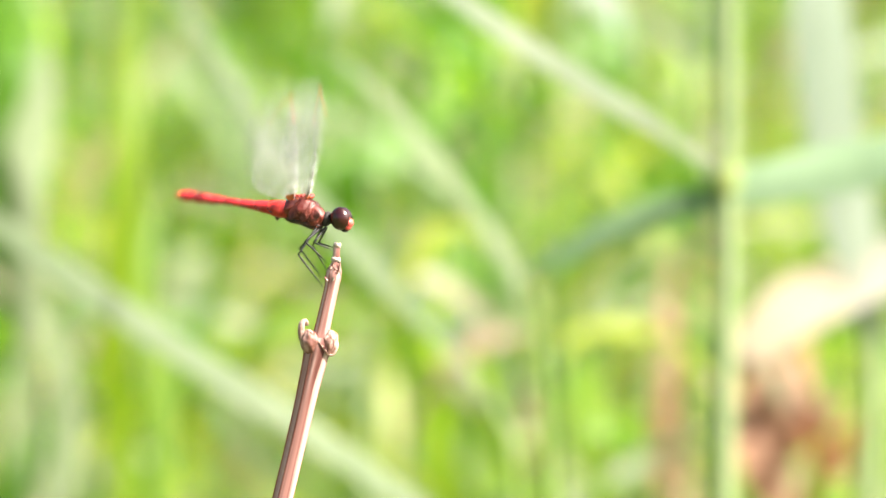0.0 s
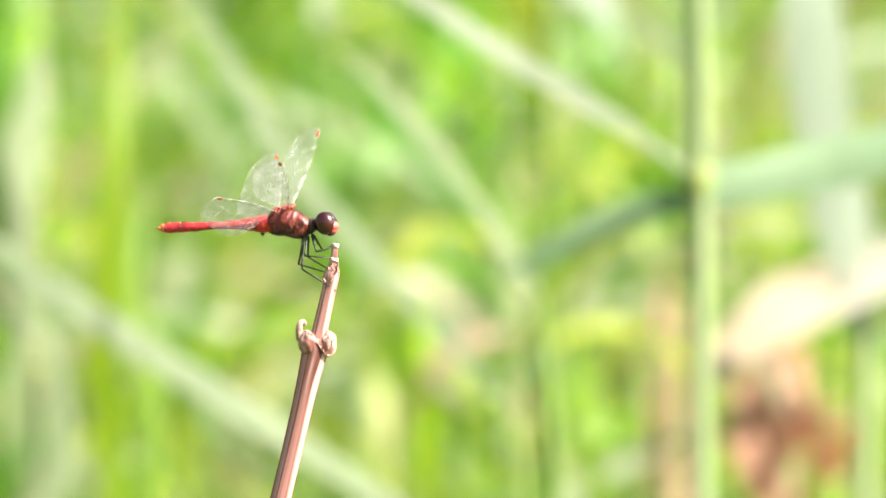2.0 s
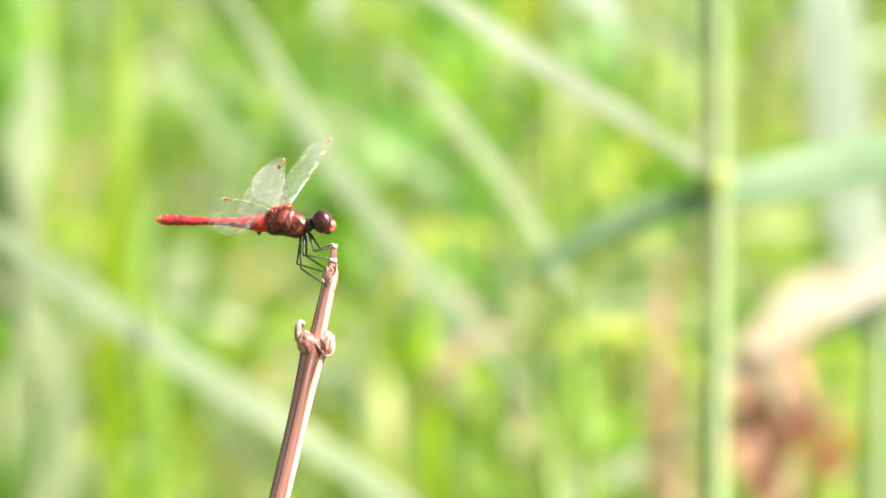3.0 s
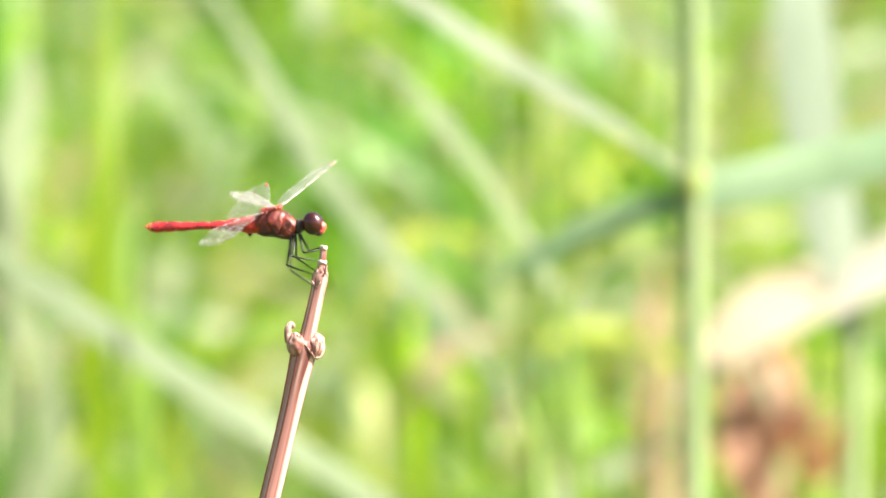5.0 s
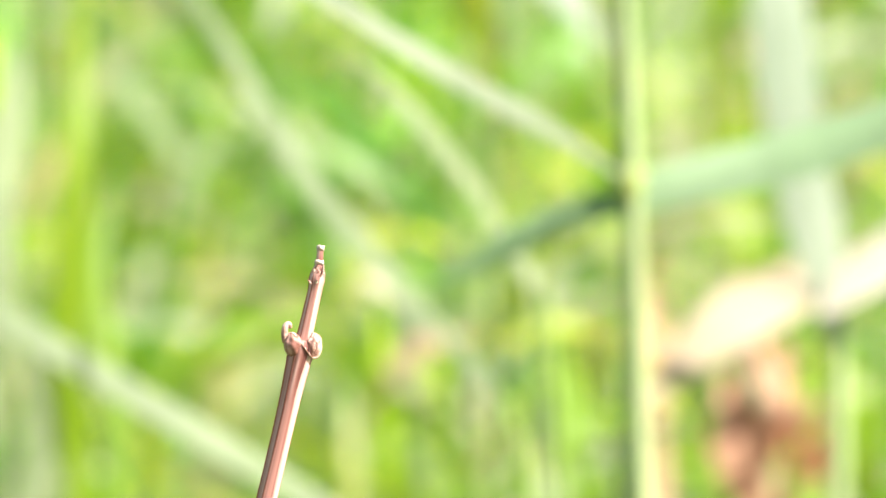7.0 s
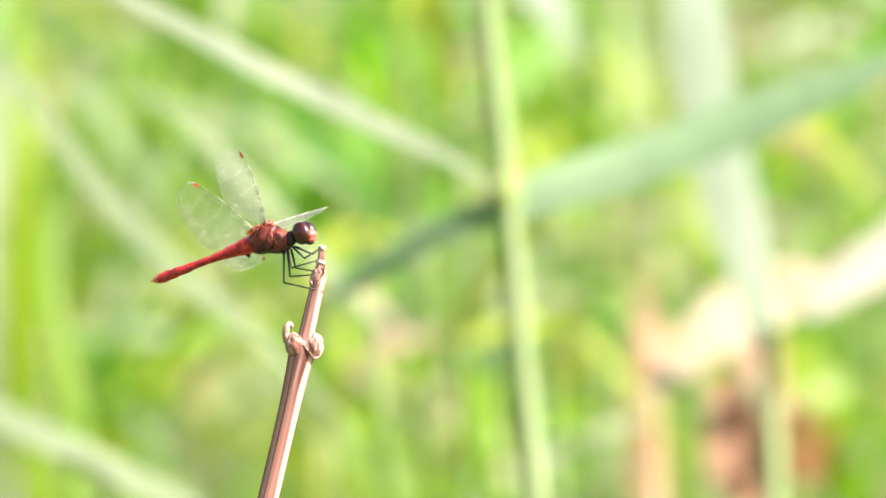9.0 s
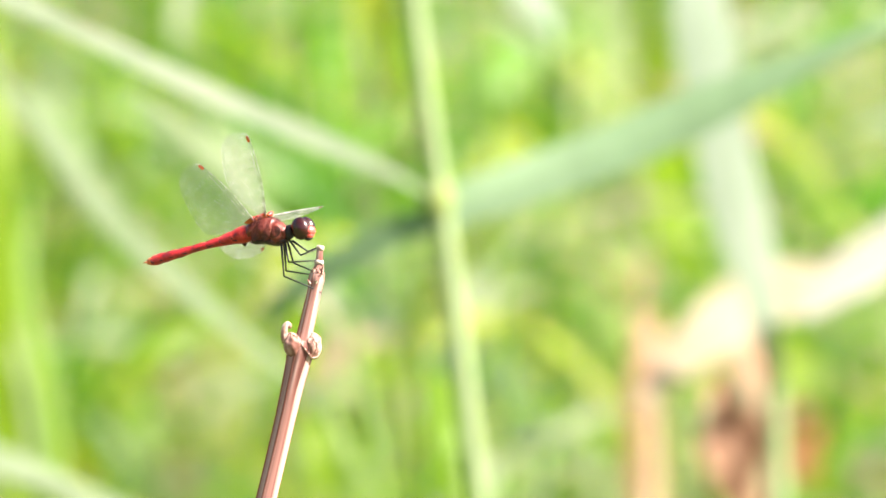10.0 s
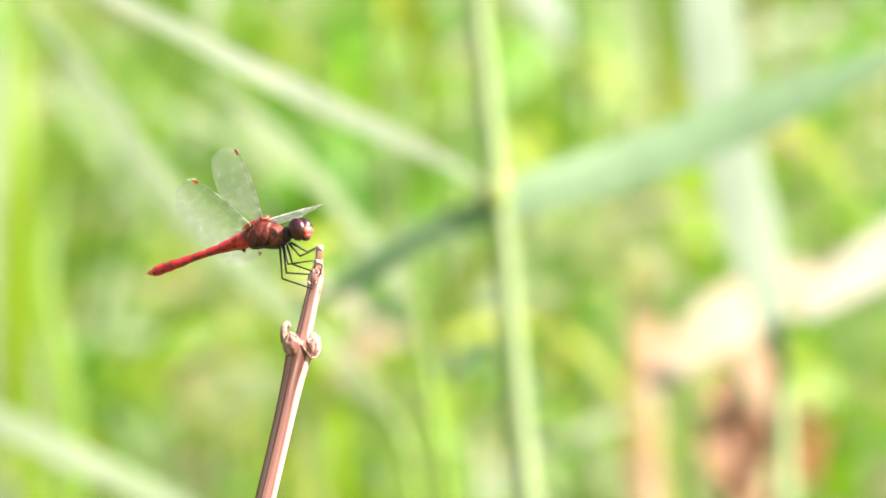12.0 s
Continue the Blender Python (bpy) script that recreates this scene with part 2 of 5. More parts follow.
def ribbon(bm, points, width, facing=(0.3, -0.8, 0.6), fold=0.18, steps=9, twist=0.0, start=0.45, tip=0.03, rise=0.25, taper=0.45):
    """A grass leaf along a curve: narrow at its base, widest in the middle third, running out to a point, folded along its midrib."""
    line = spline(points, steps)
    n = len(line) - 1
    rows = []
    for i, q in enumerate(line):
        u = i / n
        d = Vector(line[min(i + 1, n)]) - Vector(line[max(i - 1, 0)])
        d.normalize()
        face = Vector(facing).normalized()
        side = d.cross(face).normalized()
        side = Matrix.Rotation(twist * (u - 0.3), 3, d) @ side
        up = side.cross(d).normalized()
        grow = start + (1 - start) * min(1.0, u / rise)
        w = 0.5 * width * grow * max(tip, min(1.0, (1 - u) / taper)) ** 0.75
        q = Vector(q)
        rows.append([bm.verts.new(q + side * w * k - up * fold * w * abs(k)) for k in (-1, -0.5, 0, 0.5, 1)])
    for a, b in zip(rows, rows[1:]):
        for k in range(4):
            bm.faces.new((a[k], a[k + 1], b[k + 1], b[k]))
    return bm


# ---- ground ----
def build_ground():
    bm = bmesh.new()
    bmesh.ops.create_grid(bm, x_segments=40, y_segments=40, size=3.0, matrix=Matrix.Translation((0, 5, 0)))
    for v in bm.verts:
        if abs(v.co.x) < 2.9 and 2.1 < v.co.y < 7.9:
            v.co.z = 0.012 * noise.noise(v.co * 2.3)
    edge = [e for e in bm.edges if e.is_boundary]
    far = bmesh.ops.extrude_edge_only(bm, edges=edge)["geom"]
    for v in far:
        if isinstance(v, bmesh.types.BMVert):
            v.co = Vector((v.co.x * 400, (v.co.y - 5) * 400 + 5, 0))
    ob = part("ground", bm, SOIL, smooth=False)
    tagged(ob, "dark damp soil with moss under the reeds", "ground", kind="structure")


build_ground()

# ---- reeds that can be told apart ----
LEANERS = []     # (thing, base, how strongly it follows the wind, which gust rows)


def plant(name, base, label, category, group, strength, gust):
    root = new(name)
    root.location = base
    tagged(root, label, category, group)
    LEANERS.append((root, base, strength, gust))
    return root


def rel(points, base):
    return [(p[0] - base[0], p[1] - base[1], p[2] - base[2]) + tuple(p[3:]) for p in points]


def stalk(root, base, points, mat, name="stalk", label=""):
    bm = bmesh.new()
    tube(bm, spline(rel(points, base), 6), 12)
    return part(name, bm, mat, root, label)


def leaf(root, base, points, width, mat, label="", **kw):
    bm = bmesh.new()
    ribbon(bm, rel(points, base), width, **kw)
    return part("leaf", bm, mat, root, label)



# tall living reed with a pale jointed stalk and arching leaves
tall_reed = plant("reed", (0.0871, 3, 0), "tall living reed with a pale jointed stalk and arching leaves", "reed plant", "reeds told apart", 1.0, "reed")
stalk(tall_reed, (0.0871, 3, 0), [(0.0871, 3, 0, 0.0047), (0.0897, 3, 0.2803, 0.0044), (0.0903, 3, 0.5202, 0.0036), (0.0911, 3, 0.6002, 0.0034), (0.0913, 3, 0.6802, 0.0031), (0.0908, 3, 0.771, 0.0027), (0.0891, 3, 0.8983, 0.0015)], STALK)
stalk(tall_reed, (0.0871, 3, 0), [(0.09, 3, 0.6174, 0.0045), (0.0903, 3, 0.6229, 0.0051), (0.0907, 3, 0.6274, 0.0045)], LIME_STALK, name="joint", label="yellowish leaf joint")
leaf(tall_reed, (0.0871, 3, 0), [(0.0902, 3, 0.6234), (0.0713, 2.97, 0.6371), (0.0403, 2.94, 0.6558), (0.0063, 2.88, 0.6769), (-0.0314, 2.82, 0.701), (-0.077, 2.8, 0.724)], 0.0138, PALE_LEAF, "pale whitish green leaf", fold=0.12, start=0.2, rise=0.5)
leaf(tall_reed, (0.0871, 3, 0), [(0.0912, 3, 0.6193), (0.112, 3, 0.6234), (0.141, 3, 0.6294), (0.1665, 3, 0.6365), (0.1938, 3, 0.6442), (0.221, 3, 0.652), (0.2665, 3, 0.6647)], 0.0174, GLAUCOUS, "blue-green leaf", fold=0.25, start=0.8, facing=(0.05, -1, 0.35))
leaf(tall_reed, (0.0871, 3, 0), [(0.0905, 3, 0.6174), (0.0756, 3, 0.6144), (0.0556, 3, 0.6071), (0.0393, 3, 0.5987), (0.0256, 3, 0.5922)], 0.0105, TEAL, "blue-green leaf", fold=0.2, start=0.8, facing=(0.1, -1, 0.45))

# reed with one broad whitish sunlit leaf
broad_reed = plant("reed", (0.1475, 3.4, 0), "reed with one broad whitish sunlit leaf", "reed plant", "reeds told apart", 1.0, "broad")
stalk(broad_reed, (0.1475, 3.4, 0), [(0.1475, 3.4, 0, 0.0051), (0.1526, 3.4, 0.3201, 0.0047), (0.1557, 3.4, 0.5054, 0.0041), (0.1568, 3.4, 0.5631, 0.0031), (0.1568, 3.4, 0.5755, 0.0016)], STALK)
leaf(broad_reed, (0.1475, 3.4, 0), [(0.1568, 3.4, 0.559), (0.1526, 3.4, 0.594), (0.145, 3.39, 0.629), (0.1395, 3.38, 0.6657), (0.1364, 3.38, 0.7026), (0.1331, 3.4, 0.7526), (0.1267, 3.45, 0.8176)], 0.0264, PALE_SHEEN, "broad leaf with whitish sheen painted in", fold=0.1, start=0.25, facing=(0.45, -0.8, 0.3))

# reed with a drooping bleached cream leaf
drooping_reed = plant("reed", (0.1985, 3.5, 0), "reed with a drooping bleached cream leaf", "reed plant", "reeds told apart", 1.0, "cream")
stalk(drooping_reed, (0.1985, 3.5, 0), [(0.1985, 3.5, 0, 0.0049), (0.1995, 3.5, 0.3754, 0.0047), (0.2006, 3.5, 0.5451, 0.0038), (0.201, 3.5, 0.6299, 0.003), (0.2016, 3.5, 0.7783, 0.0015)], STALK)
stalk(drooping_reed, (0.1985, 3.5, 0), [(0.201, 3.5, 0.6045, 0.0015), (0.1847, 3.5, 0.6036, 0.0013), (0.1631, 3.5, 0.5964, 0.0011)], STRAW_STALK, name="leaf_stem", label="thin dry leaf stem")
leaf(drooping_reed, (0.1985, 3.5, 0), [(0.1641, 3.5, 0.5966), (0.1505, 3.48, 0.5892), (0.1359, 3.46, 0.5811), (0.1205, 3.44, 0.5704), (0.1073, 3.42, 0.5592), (0.0964, 3.4, 0.5487)], 0.0310, CREAM, "bleached cream leaf", fold=0.08, start=0.45, rise=0.25, taper=0.6, facing=(0.2, -0.5, 0.85))

# reed with a drooping bleached white leaf
white_reed = plant("reed", (0.2207, 3.45, 0), "reed with a drooping bleached white leaf", "reed plant", "reeds told apart", 0.1, "reed")
stalk(white_reed, (0.2207, 3.45, 0), [(0.2207, 3.45, 0, 0.0048), (0.2207, 3.45, 0.3786, 0.0046), (0.2211, 3.45, 0.5459, 0.0038), (0.2211, 3.45, 0.6378, 0.0029), (0.2218, 3.45, 0.7758, 0.0015)], STALK)
leaf(white_reed, (0.2207, 3.45, 0), [(0.2211, 3.45, 0.6295), (0.2059, 3.43, 0.622), (0.1913, 3.41, 0.613), (0.1768, 3.39, 0.6033), (0.1625, 3.37, 0.5931), (0.1514, 3.35, 0.5844), (0.1424, 3.33, 0.5768)], 0.0234, BLEACHED, "bleached white leaf", fold=0.08, start=0.7, taper=0.35, facing=(0.05, -0.6, 0.85))

# dead straw-coloured reed with a split blade
straw_reed = plant("dry_reed", (0.0936, 3.9, 0), "dead straw-coloured reed with a split blade", "dry reed", "dry reeds", 0.06, "reed")
stalk(straw_reed, (0.0936, 3.9, 0), [(0.0936, 3.9, 0, 0.0059), (0.0948, 3.9, 0.3498, 0.0057), (0.0964, 3.9, 0.4915, 0.004), (0.0983, 3.9, 0.5577, 0.0033), (0.1002, 3.9, 0.5766, 0.0019)], STRAW_STALK)
leaf(straw_reed, (0.0936, 3.9, 0), [(0.0959, 3.9, 0.4774), (0.0919, 3.88, 0.5156), (0.0954, 3.88, 0.5532), (0.1018, 3.9, 0.579)], 0.0105, RUSSET, "")
leaf(straw_reed, (0.0936, 3.9, 0), [(0.0948, 3.9, 0.4443), (0.1, 3.92, 0.491), (0.0988, 3.92, 0.529), (0.0945, 3.94, 0.5716), (0.0996, 3.95, 0.6002)], 0.0095, RUSSET, "withered brown leaf", fold=0.3)

# withered russet-brown leaf cluster on a dead reed
russet_reed = plant("dry_reed", (0.1418, 3.8, 0), "withered russet-brown leaf cluster on a dead reed", "dry reed", "dry reeds", 0.08, "reed")
stalk(russet_reed, (0.1418, 3.8, 0), [(0.1418, 3.8, 0, 0.0051), (0.1414, 3.8, 0.3562, 0.0048), (0.1407, 3.8, 0.5068, 0.0041), (0.1395, 3.8, 0.5506, 0.0028)], STRAW_STALK)
leaf(russet_reed, (0.1418, 3.8, 0), [(0.1407, 3.8, 0.4999), (0.1293, 3.77, 0.5237), (0.1241, 3.82, 0.5502)], 0.0207, RUSSET, "withered brown leaf", fold=0.5, twist=1.2)
leaf(russet_reed, (0.1418, 3.8, 0), [(0.1407, 3.8, 0.5045), (0.1453, 3.77, 0.5329), (0.1487, 3.8, 0.5644)], 0.0207, RUSSET, "withered brown leaf", fold=0.5, twist=0.8)
leaf(russet_reed, (0.1418, 3.8, 0), [(0.1407, 3.8, 0.5091), (0.1373, 3.77, 0.542), (0.1353, 3.78, 0.5761)], 0.0230, RUSSET, "withered brown leaf", fold=0.5, twist=0.4)
leaf(russet_reed, (0.1418, 3.8, 0), [(0.1407, 3.8, 0.5183), (0.1521, 3.77, 0.5374), (0.1631, 3.76, 0.5354)], 0.0184, RUSSET, "withered brown leaf", fold=0.5, twist=-0.0)
leaf(russet_reed, (0.1418, 3.8, 0), [(0.1407, 3.8, 0.5114), (0.1407, 3.77, 0.542), (0.126, 3.74, 0.5608)], 0.0161, STRAW, "withered brown leaf", fold=0.5, twist=-0.4)
leaf(russet_reed, (0.1418, 3.8, 0), [(0.1407, 3.8, 0.493), (0.1567, 3.77, 0.5123), (0.1659, 3.72, 0.5318)], 0.0184, RUSSET, "withered brown leaf", fold=0.5, twist=-0.8)
leaf(russet_reed, (0.1418, 3.8, 0), [(0.1407, 3.8, 0.4953), (0.1247, 3.77, 0.5123), (0.1134, 3.7, 0.5301)], 0.0184, RUSSET, "withered brown leaf", fold=0.5, twist=-1.2)

# short reed with a long leaf bowing down across
low_reed = plant("reed", (0.0147, 3.2, 0), "short reed with a long leaf bowing down across", "reed plant", "reeds told apart", 1.12, "reed")
stalk(low_reed, (0.0147, 3.2, 0), [(0.0147, 3.2, 0, 0.0027), (0.0128, 3.2, 0.3365, 0.0025), (0.0099, 3.2, 0.4625, 0.0021), (0.007, 3.2, 0.4994, 0.0015)], GREEN_STALK)
leaf(low_reed, (0.0147, 3.2, 0), [(0.0074, 3.2, 0.4965), (-0.0163, 3.2, 0.5172), (-0.0509, 3.18, 0.5414), (-0.093, 3.17, 0.5685), (-0.1256, 3.17, 0.5906), (-0.1631, 3.19, 0.6157), (-0.2134, 3.25, 0.6435), (-0.2687, 3.3, 0.6542)], 0.0128, GLAUCOUS_PALE, "long pale leaf", fold=0.12, start=0.7)
leaf(low_reed, (0.0147, 3.2, 0), [(0.0099, 3.2, 0.4625), (-0.0163, 3.2, 0.48), (-0.0434, 3.2, 0.4936), (-0.0841, 3.2, 0.5013), (-0.1326, 3.2, 0.4955)], 0.0136, REED, "")

# reed with a slanting sunlit leaf
mid_reed = plant("reed", (0.0431, 3.15, 0), "reed with a slanting sunlit leaf", "reed plant", "reeds told apart", 0.93, "slant")
stalk(mid_reed, (0.0431, 3.15, 0), [(0.0431, 3.15, 0, 0.0025), (0.0412, 3.15, 0.3406, 0.0023), (0.0365, 3.15, 0.5124, 0.0019), (0.0307, 3.15, 0.5773, 0.0014), (0.0279, 3.15, 0.5887, 0.0009)], GREEN_STALK)
leaf(mid_reed, (0.0431, 3.15, 0), [(0.0298, 3.15, 0.5811), (0.0183, 3.15, 0.6021), (0.003, 3.13, 0.6239), (-0.0121, 3.12, 0.6418), (-0.0264, 3.13, 0.6571), (-0.0408, 3.15, 0.6699)], 0.0084, PALE_GREEN, "pale slanting leaf", fold=0.14, start=0.6)

# reed with a long slanting pale leaf
long_reed = plant("reed", (0.0352, 3.3, 0), "reed with a long slanting pale leaf", "reed plant", "reeds told apart", 0.92, "slant")
stalk(long_reed, (0.0352, 3.3, 0), [(0.0352, 3.3, 0, 0.0026), (0.0332, 3.3, 0.3283, 0.0024), (0.0262, 3.3, 0.5082, 0.0019), (0.0172, 3.3, 0.5482, 0.0013)], GREEN_STALK)
leaf(long_reed, (0.0352, 3.3, 0), [(0.0212, 3.3, 0.5362), (0.0072, 3.3, 0.5592), (-0.0147, 3.28, 0.5833), (-0.0365, 3.27, 0.6061), (-0.0563, 3.27, 0.6299), (-0.0763, 3.28, 0.6618), (-0.0948, 3.3, 0.6902), (-0.1189, 3.36, 0.7223)], 0.0104, GLAUCOUS_PALE, "pale slanting leaf", fold=0.16, start=0.12, rise=0.38)

# bright yellow-green upright reed blade
lime_reed = plant("reed", (-0.1186, 3.6, 0), "bright yellow-green upright reed blade", "reed plant", "reeds told apart", 0.5, "reed")
stalk(lime_reed, (-0.1186, 3.6, 0), [(-0.1186, 3.6, 0, 0.0044), (-0.1191, 3.6, 0.3472, 0.0039), (-0.1204, 3.6, 0.4781, 0.0028)], LIME_STALK)
leaf(lime_reed, (-0.1186, 3.6, 0), [(-0.12, 3.6, 0.4671), (-0.1241, 3.6, 0.5217), (-0.1257, 3.583, 0.5655), (-0.1214, 3.583, 0.6306), (-0.1197, 3.6, 0.6853), (-0.1209, 3.6, 0.7398)], 0.0133, LIME, "yellow-green blade", fold=0.15, start=0.5)
leaf(lime_reed, (-0.1186, 3.6, 0), [(-0.1195, 3.6, 0.4454), (-0.1085, 3.626, 0.5211), (-0.1167, 3.643, 0.5914), (-0.1076, 3.669, 0.6314)], 0.0111, FRESH, "", fold=0.15)

# short bright yellow-green reed shoot
lime_reed_low = plant("reed", (0.0668, 3.6, 0), "short bright yellow-green reed shoot", "reed plant", "reeds told apart", 1.0, "low")
stalk(lime_reed_low, (0.0668, 3.6, 0), [(0.0668, 3.6, 0, 0.004), (0.0645, 3.6, 0.3472, 0.0035), (0.0613, 3.6, 0.4781, 0.0029)], LIME_STALK)
leaf(lime_reed_low, (0.0668, 3.6, 0), [(0.0615, 3.6, 0.4672), (0.0607, 3.6, 0.4999), (0.0581, 3.582, 0.5242), (0.0558, 3.6, 0.5479), (0.0518, 3.618, 0.5652)], 0.0144, FRESH, "yellow-green shoot", fold=0.15)

# fresh green upright reed with broad blades
green_reed = plant("reed", (0.1615, 4.4, 0), "fresh green upright reed with broad blades", "reed plant", "reeds told apart", 0.45, "reed")
stalk(green_reed, (0.1615, 4.4, 0), [(0.1615, 4.4, 0, 0.0053), (0.1615, 4.4, 0.3177, 0.0048), (0.1602, 4.4, 0.531, 0.0037)], STALK)
leaf(green_reed, (0.1615, 4.4, 0), [(0.1602, 4.4, 0.5256), (0.1629, 4.4, 0.5683), (0.1595, 4.38, 0.6029), (0.1509, 4.4, 0.6296), (0.1385, 4.43, 0.6486)], 0.0280, LIME, "green blade", fold=0.2)
leaf(green_reed, (0.1615, 4.4, 0), [(0.1605, 4.4, 0.5043), (0.1734, 4.5, 0.5839), (0.1591, 4.48, 0.6518), (0.1529, 4.46, 0.703), (0.1499, 4.45, 0.7728)], 0.0280, LIME, "green blade", fold=0.2, start=0.6)

# reed with a drooping curved blue-green leaf
curved_reed = plant("reed", (0.0719, 4.3, 0), "reed with a drooping curved blue-green leaf", "reed plant", "reeds told apart", 0.25, "reed")
stalk(curved_reed, (0.0719, 4.3, 0), [(0.0719, 4.3, 0, 0.0052), (0.0719, 4.3, 0.3241, 0.0047), (0.0693, 4.3, 0.4804, 0.0036), (0.068, 4.3, 0.5169, 0.0026)], STALK)
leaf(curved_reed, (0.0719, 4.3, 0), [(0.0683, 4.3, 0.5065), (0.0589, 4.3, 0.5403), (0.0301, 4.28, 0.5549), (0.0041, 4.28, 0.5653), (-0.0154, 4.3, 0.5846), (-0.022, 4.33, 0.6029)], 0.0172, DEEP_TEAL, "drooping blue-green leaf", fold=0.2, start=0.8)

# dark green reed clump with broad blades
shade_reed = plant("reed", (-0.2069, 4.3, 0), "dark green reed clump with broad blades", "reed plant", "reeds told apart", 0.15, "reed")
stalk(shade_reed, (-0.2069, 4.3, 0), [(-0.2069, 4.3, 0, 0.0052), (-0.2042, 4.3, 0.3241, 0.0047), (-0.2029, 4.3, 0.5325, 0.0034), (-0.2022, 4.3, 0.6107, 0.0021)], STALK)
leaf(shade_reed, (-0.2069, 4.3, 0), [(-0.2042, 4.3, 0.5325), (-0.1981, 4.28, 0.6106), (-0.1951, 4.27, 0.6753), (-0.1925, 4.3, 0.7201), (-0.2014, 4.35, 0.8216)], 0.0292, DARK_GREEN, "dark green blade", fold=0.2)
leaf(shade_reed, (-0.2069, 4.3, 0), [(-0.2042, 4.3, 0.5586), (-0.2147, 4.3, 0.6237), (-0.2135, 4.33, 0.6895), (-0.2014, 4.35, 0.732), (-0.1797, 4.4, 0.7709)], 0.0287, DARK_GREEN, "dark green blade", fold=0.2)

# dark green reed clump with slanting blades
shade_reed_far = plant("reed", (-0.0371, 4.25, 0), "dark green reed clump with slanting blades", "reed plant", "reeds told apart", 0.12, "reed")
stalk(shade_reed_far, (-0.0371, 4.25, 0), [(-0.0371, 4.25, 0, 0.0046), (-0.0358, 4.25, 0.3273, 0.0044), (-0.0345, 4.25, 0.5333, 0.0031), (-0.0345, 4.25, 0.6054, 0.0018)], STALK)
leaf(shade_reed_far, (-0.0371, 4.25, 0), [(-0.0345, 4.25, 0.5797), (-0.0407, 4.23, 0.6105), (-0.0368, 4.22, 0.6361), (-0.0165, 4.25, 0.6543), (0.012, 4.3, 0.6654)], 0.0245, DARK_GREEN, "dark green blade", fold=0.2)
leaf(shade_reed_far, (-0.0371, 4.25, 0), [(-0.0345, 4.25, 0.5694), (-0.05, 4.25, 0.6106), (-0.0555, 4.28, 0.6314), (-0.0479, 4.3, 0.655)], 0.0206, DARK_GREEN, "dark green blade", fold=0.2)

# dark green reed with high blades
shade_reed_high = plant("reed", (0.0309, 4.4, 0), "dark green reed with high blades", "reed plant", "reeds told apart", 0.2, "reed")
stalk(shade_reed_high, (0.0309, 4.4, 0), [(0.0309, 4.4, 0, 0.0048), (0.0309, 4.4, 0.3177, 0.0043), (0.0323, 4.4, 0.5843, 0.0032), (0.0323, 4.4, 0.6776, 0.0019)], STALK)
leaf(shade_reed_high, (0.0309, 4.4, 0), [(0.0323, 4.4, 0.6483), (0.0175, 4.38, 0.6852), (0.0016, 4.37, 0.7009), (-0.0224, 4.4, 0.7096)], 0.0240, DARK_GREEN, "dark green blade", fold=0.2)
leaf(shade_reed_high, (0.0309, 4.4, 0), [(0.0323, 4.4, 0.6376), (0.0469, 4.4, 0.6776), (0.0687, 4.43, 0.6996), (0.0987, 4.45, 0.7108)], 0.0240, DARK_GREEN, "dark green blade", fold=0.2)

# fresh green reed with broad low blades
lime_reed_side = plant("reed", (0.2051, 4.2, 0), "fresh green reed with broad low blades", "reed plant", "reeds told apart", 0.3, "reed")
stalk(lime_reed_side, (0.2051, 4.2, 0), [(0.2051, 4.2, 0, 0.0051), (0.2046, 4.2, 0.3305, 0.0046), (0.2026, 4.2, 0.4578, 0.0033)], STALK)
leaf(lime_reed_side, (0.2051, 4.2, 0), [(0.2026, 4.2, 0.445), (0.1987, 4.2, 0.4934), (0.194, 4.18, 0.5293), (0.1847, 4.2, 0.5595), (0.1707, 4.23, 0.5798)], 0.0331, LIME, "broad green blade", fold=0.15)
leaf(lime_reed_side, (0.2051, 4.2, 0), [(0.2026, 4.2, 0.4374), (0.1835, 4.23, 0.4824), (0.1766, 4.25, 0.5127), (0.1805, 4.28, 0.5484)], 0.0229, LIME, "broad green blade", fold=0.15)

# faded straw-pale reed blades
faded_reed = plant("dry_reed", (-0.1588, 3.62, 0), "faded straw-pale reed blades", "dry reed", "dry reeds", 0.15, "reed")
stalk(faded_reed, (-0.1588, 3.62, 0), [(-0.1588, 3.62, 0, 0.0039), (-0.1588, 3.62, 0.3677, 0.0035), (-0.1592, 3.62, 0.4993, 0.0026)], STRAW_STALK)
leaf(faded_reed, (-0.1588, 3.62, 0), [(-0.1592, 3.62, 0.4884), (-0.1603, 3.604, 0.5435), (-0.162, 3.604, 0.5915), (-0.1621, 3.62, 0.6309), (-0.1576, 3.645, 0.6577), (-0.1562, 3.661, 0.6845)], 0.0187, PALE_GREEN, "faded pale blade", fold=0.1, start=0.1, rise=0.62, taper=0.3)
leaf(faded_reed, (-0.1588, 3.62, 0), [(-0.1592, 3.62, 0.4774), (-0.1463, 3.636, 0.5209), (-0.1488, 3.645, 0.5561), (-0.1606, 3.661, 0.578)], 0.0132, PALE_GREEN, "faded pale blade", fold=0.1, start=0.6)

